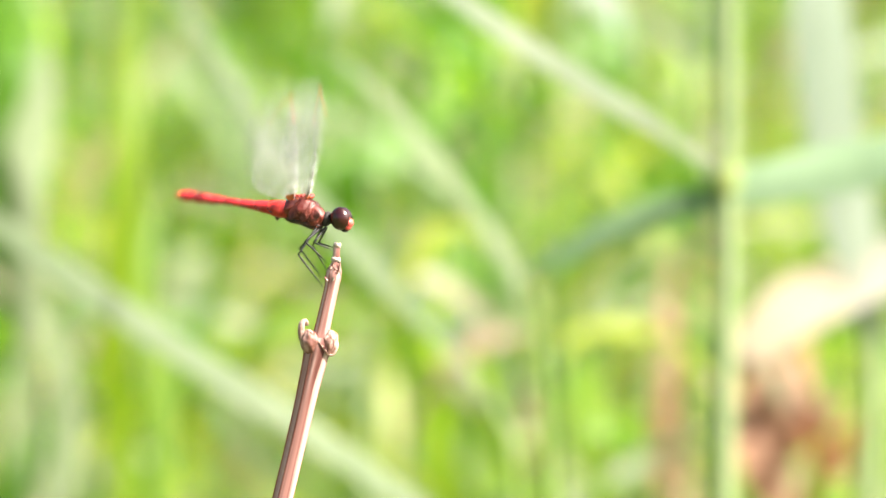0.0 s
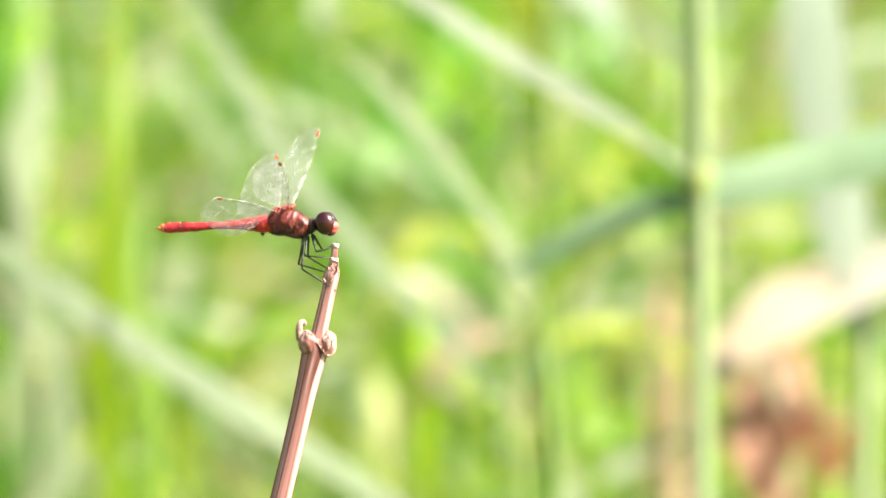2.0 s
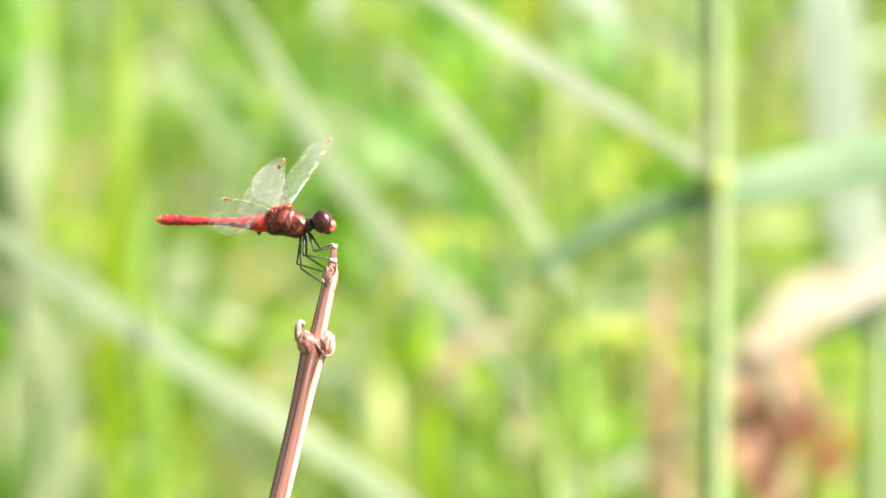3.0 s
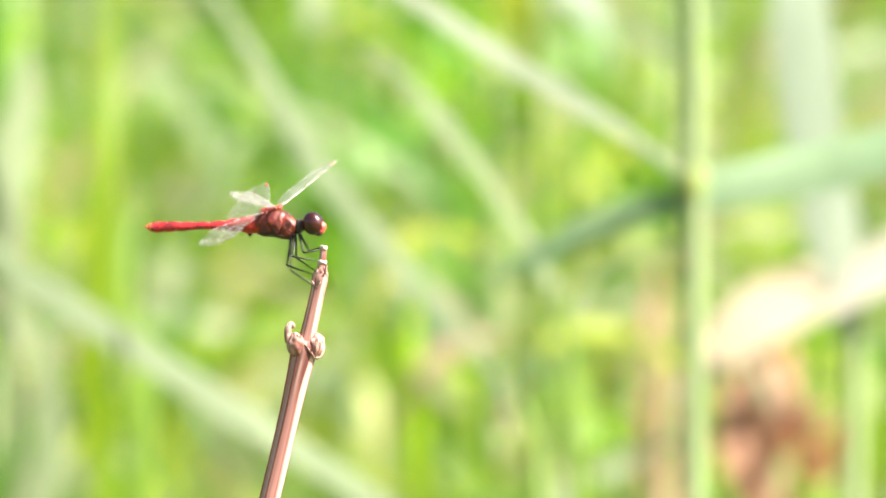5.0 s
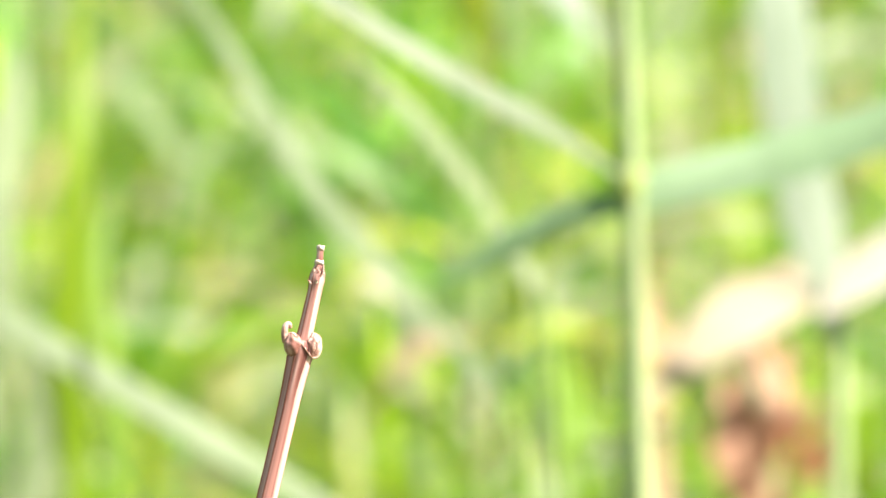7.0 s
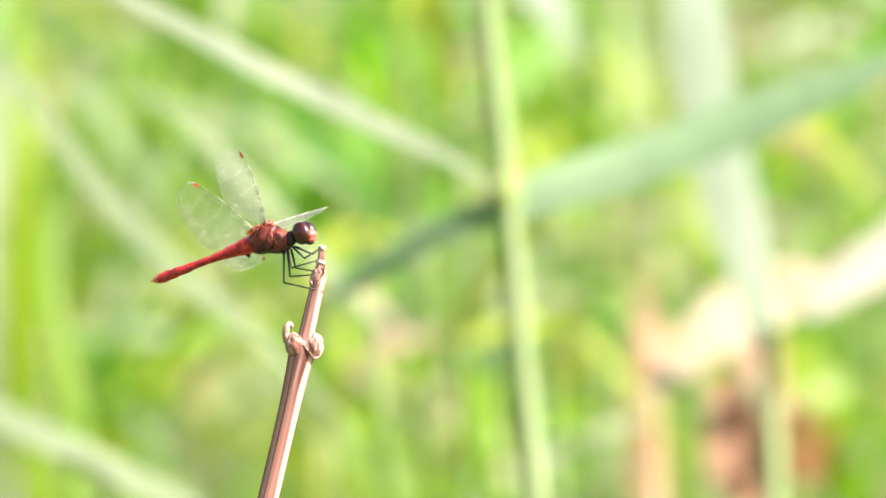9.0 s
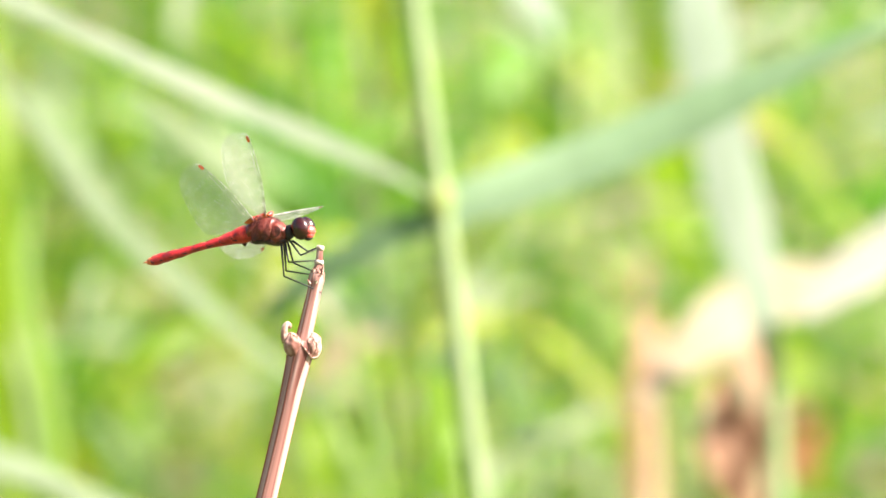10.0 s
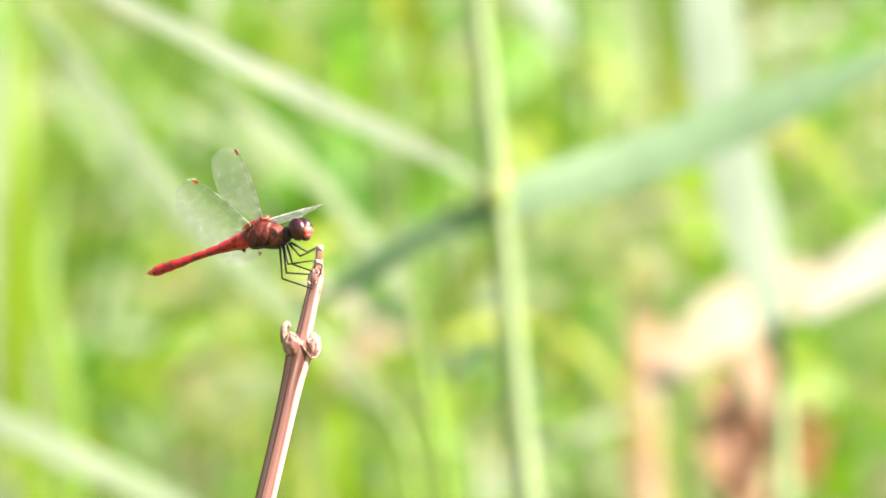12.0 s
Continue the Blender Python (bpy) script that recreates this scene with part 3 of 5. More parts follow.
# faded yellowish reed blades among green ones
faded_reed_mid = plant("dry_reed", (-0.1147, 5.2, 0), "faded yellowish reed blades among green ones", "dry reed", "dry reeds", 0.2, "reed")
stalk(faded_reed_mid, (-0.1147, 5.2, 0), [(-0.1147, 5.2, 0, 0.0057), (-0.1147, 5.2, 0.2664, 0.005), (-0.1163, 5.2, 0.4554, 0.0038)], STRAW_STALK)
leaf(faded_reed_mid, (-0.1147, 5.2, 0), [(-0.1163, 5.2, 0.4396), (-0.1127, 5.18, 0.4999), (-0.1174, 5.18, 0.5438), (-0.1115, 5.2, 0.5814), (-0.0995, 5.23, 0.6067)], 0.0252, STRAW, "faded yellow blade", fold=0.1, start=0.6)
leaf(faded_reed_mid, (-0.1147, 5.2, 0), [(-0.1163, 5.2, 0.4239), (-0.1404, 5.22, 0.4706), (-0.1486, 5.23, 0.5053), (-0.1444, 5.25, 0.5367)], 0.0252, FRESH, "faded yellow blade", fold=0.1, start=0.6)

# fresh green reed with arching blades
fresh_reed = plant("reed", (-0.0068, 4.7, 0), "fresh green reed with arching blades", "reed plant", "reeds told apart", 0.3, "reed")
stalk(fresh_reed, (-0.0068, 4.7, 0), [(-0.0068, 4.7, 0, 0.0051), (-0.0054, 4.7, 0.2984, 0.0048), (-0.0026, 4.7, 0.5547, 0.0037), (-0.0017, 4.7, 0.6686, 0.0023)], STALK)
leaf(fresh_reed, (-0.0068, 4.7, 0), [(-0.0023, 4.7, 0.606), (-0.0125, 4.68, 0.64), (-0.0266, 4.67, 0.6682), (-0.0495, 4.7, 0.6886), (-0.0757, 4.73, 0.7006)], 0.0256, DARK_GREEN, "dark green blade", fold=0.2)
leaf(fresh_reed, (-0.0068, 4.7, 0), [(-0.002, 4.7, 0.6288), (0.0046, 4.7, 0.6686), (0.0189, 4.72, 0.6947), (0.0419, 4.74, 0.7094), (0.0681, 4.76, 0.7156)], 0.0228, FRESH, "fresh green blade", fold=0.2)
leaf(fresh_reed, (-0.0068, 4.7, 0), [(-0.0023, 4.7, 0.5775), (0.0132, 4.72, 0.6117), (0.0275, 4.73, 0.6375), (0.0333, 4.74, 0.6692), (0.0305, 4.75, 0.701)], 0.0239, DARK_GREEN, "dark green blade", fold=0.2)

# fresh green reed with broad upper blades
fresh_reed_high = plant("reed", (0.1116, 4.9, 0), "fresh green reed with broad upper blades", "reed plant", "reeds told apart", 0.3, "reed")
stalk(fresh_reed_high, (0.1116, 4.9, 0), [(0.1116, 4.9, 0, 0.0053), (0.1116, 4.9, 0.2856, 0.005), (0.1087, 4.9, 0.5528, 0.0039), (0.1072, 4.9, 0.6864, 0.0024)], STALK)
leaf(fresh_reed_high, (0.1116, 4.9, 0), [(0.1081, 4.9, 0.6062), (0.0964, 4.88, 0.6417), (0.0814, 4.87, 0.6652), (0.0612, 4.9, 0.6775)], 0.0249, FRESH, "fresh green blade", fold=0.2)
leaf(fresh_reed_high, (0.1116, 4.9, 0), [(0.1075, 4.9, 0.633), (0.1176, 4.9, 0.6715), (0.121, 4.92, 0.7046), (0.1185, 4.94, 0.744)], 0.0267, FRESH, "fresh green blade", fold=0.2)
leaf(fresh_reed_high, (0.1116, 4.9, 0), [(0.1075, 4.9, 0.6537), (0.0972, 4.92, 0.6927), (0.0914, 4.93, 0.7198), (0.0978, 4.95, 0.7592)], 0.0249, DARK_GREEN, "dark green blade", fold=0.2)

# reed with a hanging whitish leaf tip
hanging_reed = plant("reed", (0.0484, 3.7, 0), "reed with a hanging whitish leaf tip", "reed plant", "reeds told apart", 0.2, "reed")
stalk(hanging_reed, (0.0484, 3.7, 0), [(0.0484, 3.7, 0, 0.0023), (0.0484, 3.7, 0.3626, 0.0022), (0.0451, 3.7, 0.6316, 0.0016), (0.0428, 3.7, 0.7325, 0.0012), (0.0417, 3.7, 0.7885, 0.0008)], GREEN_STALK)
leaf(hanging_reed, (0.0484, 3.7, 0), [(0.0424, 3.7, 0.7437), (0.048, 3.67, 0.7247), (0.0555, 3.65, 0.7086), (0.0629, 3.63, 0.6948), (0.0691, 3.61, 0.6833)], 0.0161, PALE_SHEEN, "hanging whitish leaf", fold=0.1, start=0.5, taper=0.3, facing=(0.2, -0.6, 0.7))


# ---- the reed bed behind ----
def reed_bed(name, near, far, count, across, seed, strength, mat, tall=(0.8, 1.5), wide=(0.008, 0.018), leaves=(6, 10), reach=(0.14, 0.42)):
    """Many reeds in one mesh: thin stalks from the ground, each with arching, twisting leaves up its length."""
    rng = random.Random(seed)
    verts, faces = [], []
    mid = (near + far) / 2

    def strip(line, widths, spin, turn):
        first = len(verts)
        for i, ((x, y, z), w) in enumerate(zip(line, widths)):
            a = spin + turn * i / (len(line) - 1)
            ux, uy, uz = math.cos(a) * w, math.sin(a) * w * 0.7, math.sin(a) * w * 0.7
            verts.extend([(x - ux, y - uy, z - uz), (x, y + w * 0.25, z), (x + ux, y + uy, z + uz)])
            if i:
                k = first + 3 * (i - 1)
                faces.extend([(k, k + 1, k + 4, k + 3), (k + 1, k + 2, k + 5, k + 4)])

    for _ in range(count):
        x, y, h = rng.uniform(*across), rng.uniform(near, far) - mid, rng.uniform(*tall)
        lean, back = rng.gauss(0, 0.10), rng.gauss(0, 0.06)

        def at(u):
            return x + lean * h * u + 0.3 * lean * h * u * u, y + back * h * u, h * u

        r = rng.uniform(0.0016, 0.0030)
        strip([at(i / 5) for i in range(6)], [r * (1 - 0.13 * i) for i in range(6)], 0, 0)
        for k in range(rng.randint(*leaves)):
            u = rng.uniform(0.18, 0.97)
            p = at(u)
            go = rng.uniform(0, 2 * math.pi)
            long, w = rng.uniform(*reach), rng.uniform(*wide)
            rise, droop = rng.uniform(0.35, 1.6), rng.uniform(0.2, 1.5)
            line, widths, n = [], [], 7
            for i in range(n + 1):
                v = i / n
                out = long * v * (1 - 0.2 * v)
                line.append((p[0] + math.cos(go) * out, p[1] + math.sin(go) * out * 0.6, p[2] + long * (rise * v - droop * v * v) * 0.75))
                widths.append(0.5 * w * max(0.04, min(1, (1 - v) / 0.55)) * (0.5 + 0.5 * min(1, v / 0.2)))
            strip(line, widths, rng.uniform(-0.9, 0.9), rng.gauss(0, 1.1))
    me = bpy.data.meshes.new(name)
    me.from_pydata(verts, [], faces)
    me.polygons.foreach_set("use_smooth", [True] * len(me.polygons))
    me.materials.append(mat)
    ob = new(name, me)
    ob.location = (0, mid, 0)
    tagged(ob, "dense bed of sunlit green and yellowing reed blades", "reeds", kind="stuff")
    LEANERS.append((ob, (0, mid, 0), strength, "bed"))
    return ob


reed_bed("reed_bed", 3.7, 4.3, 80, (-0.8, 0.8), 37, 0.6, MEADOW, tall=(0.6, 0.9), wide=(0.006, 0.012), leaves=(7, 12), reach=(0.08, 0.24))
reed_bed("reed_bed", 4.3, 5.0, 150, (-0.9, 0.9), 22, 0.5, MEADOW, tall=(0.6, 1.0), wide=(0.007, 0.014), leaves=(7, 12), reach=(0.09, 0.28))
reed_bed("reed_bed", 5.0, 6.2, 260, (-1.1, 1.1), 13, 0.4, MEADOW, tall=(0.65, 1.1), wide=(0.009, 0.018), leaves=(7, 12), reach=(0.10, 0.32))
reed_bed("reed_bed", 6.2, 7.6, 420, (-1.5, 1.5), 14, 0.35, MEADOW, tall=(0.7, 1.25), wide=(0.012, 0.026))
reed_bed("reed_bed", 7.6, 10.0, 900, (-2.6, 2.6), 15, 0.3, MEADOW, tall=(1.0, 1.9), wide=(0.014, 0.030))
reed_bed("reed_bed", 10.0, 14.0, 1100, (-5.0, 5.0), 16, 0.2, MEADOW, tall=(1.1, 2.1), wide=(0.018, 0.034), leaves=(8, 12))
# unseen beds added at both sides; the left one blocks sky light
reed_bed("reed_bed", 1.0, 6.0, 420, (-4.0, -0.9), 17, 0.3, MEADOW, tall=(1.1, 1.9), wide=(0.016, 0.030))
reed_bed("reed_bed", 3.6, 6.0, 220, (0.9, 3.5), 18, 0.3, MEADOW, tall=(0.8, 1.4), wide=(0.016, 0.030))


# ---- the dead stem ----
STEM_BASE = (-0.13062, 2.00000, 0.00000)


def build_stem():
    root = new("dead_stem")
    root.location = STEM_BASE
    tagged(root, "dry reddish-brown dead stem with a papery joint", "stem")
    lower = [(-0.13062, 2, 0, 0.00279), (-0.07441, 2, 0.33839, 0.00279), (-0.05269, 2, 0.45956, 0.00267), (-0.04499, 2, 0.50197, 0.00248), (-0.0389, 2, 0.52742, 0.0023), (-0.03659, 2, 0.53772, 0.00224), (-0.03429, 2, 0.5468, 0.00221), (-0.03211, 2, 0.55589, 0.00218), (-0.02993, 2, 0.56534, 0.00221), (-0.0286, 2, 0.57128, 0.00236), (-0.02751, 2, 0.57589, 0.00261), (-0.02678, 2, 0.57928, 0.00285), (-0.02642, 2, 0.58098, 0.00218)]
    upper = [(-0.02666, 2, 0.57928, 0.00184), (-0.02593, 2, 0.58255, 0.00169), (-0.02472, 2, 0.588, 0.00156), (-0.02387, 2, 0.59188, 0.00149), (-0.02351, 2, 0.59406, 0.00169), (-0.02327, 2, 0.59552, 0.00142), (-0.02302, 2, 0.59697, 0.00091), (-0.0229, 2, 0.59794, 0.00079), (-0.02272, 2, 0.60097, 0.00067)]
    bm = bmesh.new()
    tube(bm, spline(rel(lower, STEM_BASE), 8), 28, ridges=0.014)
    part("lower_stem", bm, BARK, root)
    bm = bmesh.new()
    tube(bm, spline(rel(upper, STEM_BASE), 8), 24, ridges=0.03)
    part("upper_stem", bm, BARK, root)
    # thin, uneven strips along it: dark bark line, painted left shade, painted sunlit band
    for points, angle, spread, shade in ((lower, 78, 17, SIDE_SHADE_BARK), (lower, 24, 6, BARK_LINE), (upper[:6], 76, 16, SIDE_SHADE_BARK), (upper[:6], 30, 7, BARK_LINE), (lower, -47, 20, SUNLIT_BARK), (upper[:6], -44, 20, SUNLIT_BARK)):
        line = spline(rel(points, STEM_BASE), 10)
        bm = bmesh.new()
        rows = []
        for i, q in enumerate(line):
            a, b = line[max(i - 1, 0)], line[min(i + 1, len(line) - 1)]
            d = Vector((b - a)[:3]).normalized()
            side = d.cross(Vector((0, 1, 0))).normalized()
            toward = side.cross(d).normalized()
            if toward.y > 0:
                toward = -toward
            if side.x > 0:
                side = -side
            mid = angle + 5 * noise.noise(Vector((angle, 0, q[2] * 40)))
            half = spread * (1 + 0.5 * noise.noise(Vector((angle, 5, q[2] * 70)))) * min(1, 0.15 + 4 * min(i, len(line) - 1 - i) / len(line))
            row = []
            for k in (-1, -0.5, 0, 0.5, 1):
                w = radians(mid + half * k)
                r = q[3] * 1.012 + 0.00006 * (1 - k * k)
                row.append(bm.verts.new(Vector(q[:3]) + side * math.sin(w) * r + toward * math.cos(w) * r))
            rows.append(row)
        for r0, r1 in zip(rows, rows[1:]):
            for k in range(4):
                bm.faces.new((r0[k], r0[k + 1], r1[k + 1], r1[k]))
        part("stem_tone_strip", bm, shade, root, "painted sunlit strip on the stem" if shade is SUNLIT_BARK else "thin dark strip, bark line and painted side shade")
    return root, upper, lower


def build_joint(root, upper):
    """Round buds, papery rims, folds and the little hook at the joint; rings and scars below the broken tip."""
    def local(p):
        return Vector(p) - Vector(STEM_BASE)

    rng = random.Random(9)
    # two swollen buds, one on either side
    for at, radii, tilt, mat in (((-0.02835, 1.9988, 0.57990), (0.0021, 0.0021, 0.0026), -10, BUD), ((-0.02415, 1.9990, 0.57985), (0.00165, 0.0017, 0.0026), 10, HUSK)):
        bm = bmesh.new()
        ball(bm, (0, 0, 0), radii, u=32, v=20)
        for v in bm.verts:
            v.co *= 1 + 0.12 * noise.noise(v.co * 900) + 0.05 * math.sin(7 * math.atan2(v.co.y, v.co.x))
        bmesh.ops.transform(bm, matrix=Matrix.Translation(local(at)) @ pose(0, 0, 0, 0, tilt, 0), verts=bm.verts)
        part("bud", bm, mat, root, "shrivelled brown bud" if mat is BUD else "pale papery bud")
    # torn papery edges: one runs obliquely down across the joint and round the pale bud, one caps the brown bud
    edges = ([(-0.02755, 1.9978, 0.58130), (-0.02690, 1.9974, 0.58020), (-0.02615, 1.9972, 0.57925), (-0.02545, 1.9974, 0.57830), (-0.02455, 1.9978, 0.57725), (-0.02340, 1.9984, 0.57740),
              (-0.02258, 1.9990, 0.57900), (-0.02285, 1.9994, 0.58085), (-0.02375, 1.9994, 0.58225), (-0.02460, 1.9990, 0.58275)],
             [(-0.02755, 1.9978, 0.58130), (-0.02820, 1.9980, 0.58235), (-0.02920, 1.9984, 0.58255), (-0.03010, 1.9990, 0.58170), (-0.03045, 1.9996, 0.58040)])
    for edge in edges:
        bm = bmesh.new()
        line = spline([tuple(local(p)) for p in edge], 6)
        rows = []
        for i, q in enumerate(line):
            d = Vector(line[min(i + 1, len(line) - 1)]) - Vector(line[max(i - 1, 0)])
            out = d.cross(Vector((0, 1, 0))).normalized()
            high = 0.00030 + 0.00022 * noise.noise(Vector(q) * 1400) + rng.uniform(-0.00014, 0.00016)
            c = Vector(q)
            rows.append([bm.verts.new(c - out * 0.0002 + Vector((0, 0.0006, 0))), bm.verts.new(c - out * 0.00005 + Vector((0, -0.0001, 0))),
                         bm.verts.new(c + out * high + Vector((0, -0.0003, 0))), bm.verts.new(c + out * high * 0.7 + Vector((0, 0.0004, 0)))])
        for a, b in zip(rows, rows[1:]):
            for k in range(4):
                bm.faces.new((a[k], a[(k + 1) % 4], b[(k + 1) % 4], b[k]))
        part("sheath_rim", bm, HUSK, root, "torn pale papery edge")
    # creases down the pale bud
    for crease in ([(-0.02390, 1.9979, 0.58150), (-0.02335, 1.9976, 0.57995), (-0.02400, 1.9977, 0.57810)], [(-0.02440, 1.9980, 0.58120), (-0.02470, 1.9977, 0.57990), (-0.02460, 1.9977, 0.57860)]):
        bm = bmesh.new()
        line = spline([tuple(local(p)) for p in crease], 6)
        tube(bm, [(*q[:3], 0.00022 * (1 - abs(2 * i / (len(line) - 1) - 1) * 0.6)) for i, q in enumerate(line)], 6)
        part("crease", bm, BUD, root, "brown crease in the bud")
    # curled papery hook
    bm = bmesh.new()
    hook = [(-0.03000, 1.9988, 0.58060), (-0.03035, 1.9986, 0.58220), (-0.03030, 1.9985, 0.58370), (-0.02980, 1.9985, 0.58450), (-0.02925, 1.9986, 0.58430), (-0.02920, 1.9988, 0.58360)]
    line = spline([tuple(local(p)) for p in hook], 5)
    tube(bm, [(*q[:3], 0.00090 - 0.000021 * i) for i, q in enumerate(line)], 10, squash=0.55)
    part("hook", bm, HUSK, root, "curled dry hook")
    # rings and scars near the tip
    for at, r, h in (((-0.02296, 2, 0.59782), 0.00105, 0.0004), ((-0.02272, 2, 0.60085), 0.00085, 0.0005)):
        bm = bmesh.new()
        m = Matrix.Translation(local(at)) @ pose(0, 0, 0, 0, 9, 0)
        bmesh.ops.create_cone(bm, cap_ends=True, segments=18, radius1=r, radius2=r * 0.85, depth=h * 2, matrix=m)
        for v in bm.verts:
            v.co += Vector((rng.uniform(-1, 1), rng.uniform(-1, 1), rng.uniform(-1, 1))) * 0.00012
        part("ring", bm, PITH, root, "pale broken ring")
    for at, radii in (((-0.02436, 2, 0.59479), (0.0007, 0.0006, 0.0010)), ((-0.0223, 2, 0.59503), (0.0006, 0.0006, 0.0012)), ((-0.02399, 2, 0.59358), (0.0009, 0.0009, 0.0007)), ((-0.02351, 2, 0.596), (0.0010, 0.0008, 0.0006))):
        bm = bmesh.new()
        ball(bm, local(at), radii, u=12, v=8)
        for v in bm.verts:
            v.co += Vector((noise.noise(v.co * 2500), noise.noise(v.co * 2500 + Vector((9, 0, 0))), 0)) * 0.0002
        part("scar", bm, HUSK, root, "flaking scar")


def build_flakes(root, count):
    """Loose slivers of bark that stand off below the broken tip."""
    rng = random.Random(21)
    for k in range(count):
        u = k / count
        z = 470 + 34 * u
        x = 593.5 - 8.5 * u + rng.uniform(-1, 1) * (9 - 2 * abs(u - 0.5))
        at = Vector(((x - 784) * 0.00012117, 2.0 - rng.uniform(0.0004, 0.0014), 0.6 - (z - 441) * 0.00012117)) - Vector(STEM_BASE)
        long, wide = rng.uniform(0.0008, 0.0022), rng.uniform(0.0003, 0.0006)
        curl = rng.uniform(0.2, 0.9)
        bm = bmesh.new()
        rows = []
        for i in range(5):
            v = i / 4
            c = Vector((0, -curl * long * v * v * 0.5, long * (v - 0.5)))
            w = wide * (1 - 0.6 * v)
            rows.append([bm.verts.new(c + Vector((-w, 0.0001, 0))), bm.verts.new(c + Vector((0, -0.0001, 0))), bm.verts.new(c + Vector((w, 0.0001, 0))), bm.verts.new(c + Vector((0, 0.00025, 0)))])
        for a, b in zip(rows, rows[1:]):
            for j in range(4):
                bm.faces.new((a[j], a[(j + 1) % 4], b[(j + 1) % 4], b[j]))
        bmesh.ops.transform(bm, matrix=Matrix.Translation(at) @ pose(0, 0, 0, rng.uniform(-20, 20), rng.uniform(-25, 40), rng.uniform(-40, 40)), verts=bm.verts)
        part("bark_flake", bm, rng.choice((BARK, HUSK, HUSK, PITH)), root)


STEM, UPPER, LOWER = build_stem()
build_joint(STEM, UPPER)
build_flakes(STEM, 26)



# ---- the dragonfly: x ahead, y to its left, z up; the origin where the abdomen joins the thorax ----
MM = 0.001
HEAD_AT = 12.35


def lathe(bm, stations, sides=20):
    """A body along x from stations (x, half width, half height, middle height), in millimetres."""
    rings = []
    for x, w, h, z in stations:
        rings.append([bm.verts.new((x * MM, w * MM * math.cos(a), (z + h * math.sin(a)) * MM))
                      for a in (2 * math.pi * k / sides for k in range(sides))])
    for r0, r1 in zip(rings, rings[1:]):
        for k in range(sides):
            bm.faces.new((r0[k], r0[(k + 1) % sides], r1[(k + 1) % sides], r1[k]))
    bm.faces.new(rings[0])
    bm.faces.new(rings[-1][::-1])
    bmesh.ops.recalc_face_normals(bm, faces=bm.faces)
    return bm


def wing_edges(span, chord, hind):
    """Leading and trailing edge of a wing along its span: lists of (along, across)."""
    lead, trail = [], []
    n = 48
    for i in range(n + 1):
        u = 1 - (1 - i / n) ** 1.25
        front = -0.03 * span * math.sin(math.pi * u) * (1 - 0.3 * u)
        if hind:
            back = chord * (0.16 + 0.84 * math.sin(math.pi / 2 * min(1, u / 0.27)) ** 0.9) * (1 - 0.40 * max(0, (u - 0.3) / 0.7) ** 1.4)
        else:
            back = chord * (0.14 + 0.86 * math.sin(math.pi / 2 * min(1, u / 0.55)) ** 1.1) * (1 - 0.10 * max(0, (u - 0.6) / 0.4))
        if u > 0.78:
            # rounded tip: the leading edge curls in late, the trailing edge earlier
            k = (u - 0.78) / 0.22
            mid = front + (back - front) * 0.42
            front = mid - (mid - front) * (1 - k ** 6) ** 0.5
            back = mid + (back - mid) * (1 - k ** 2.4) ** 0.5
        ahead = 0.075 * span * u
        lead.append((u * span, front - ahead))
        trail.append((u * span, max(back, front + 0.01) - ahead))
    return lead, trail


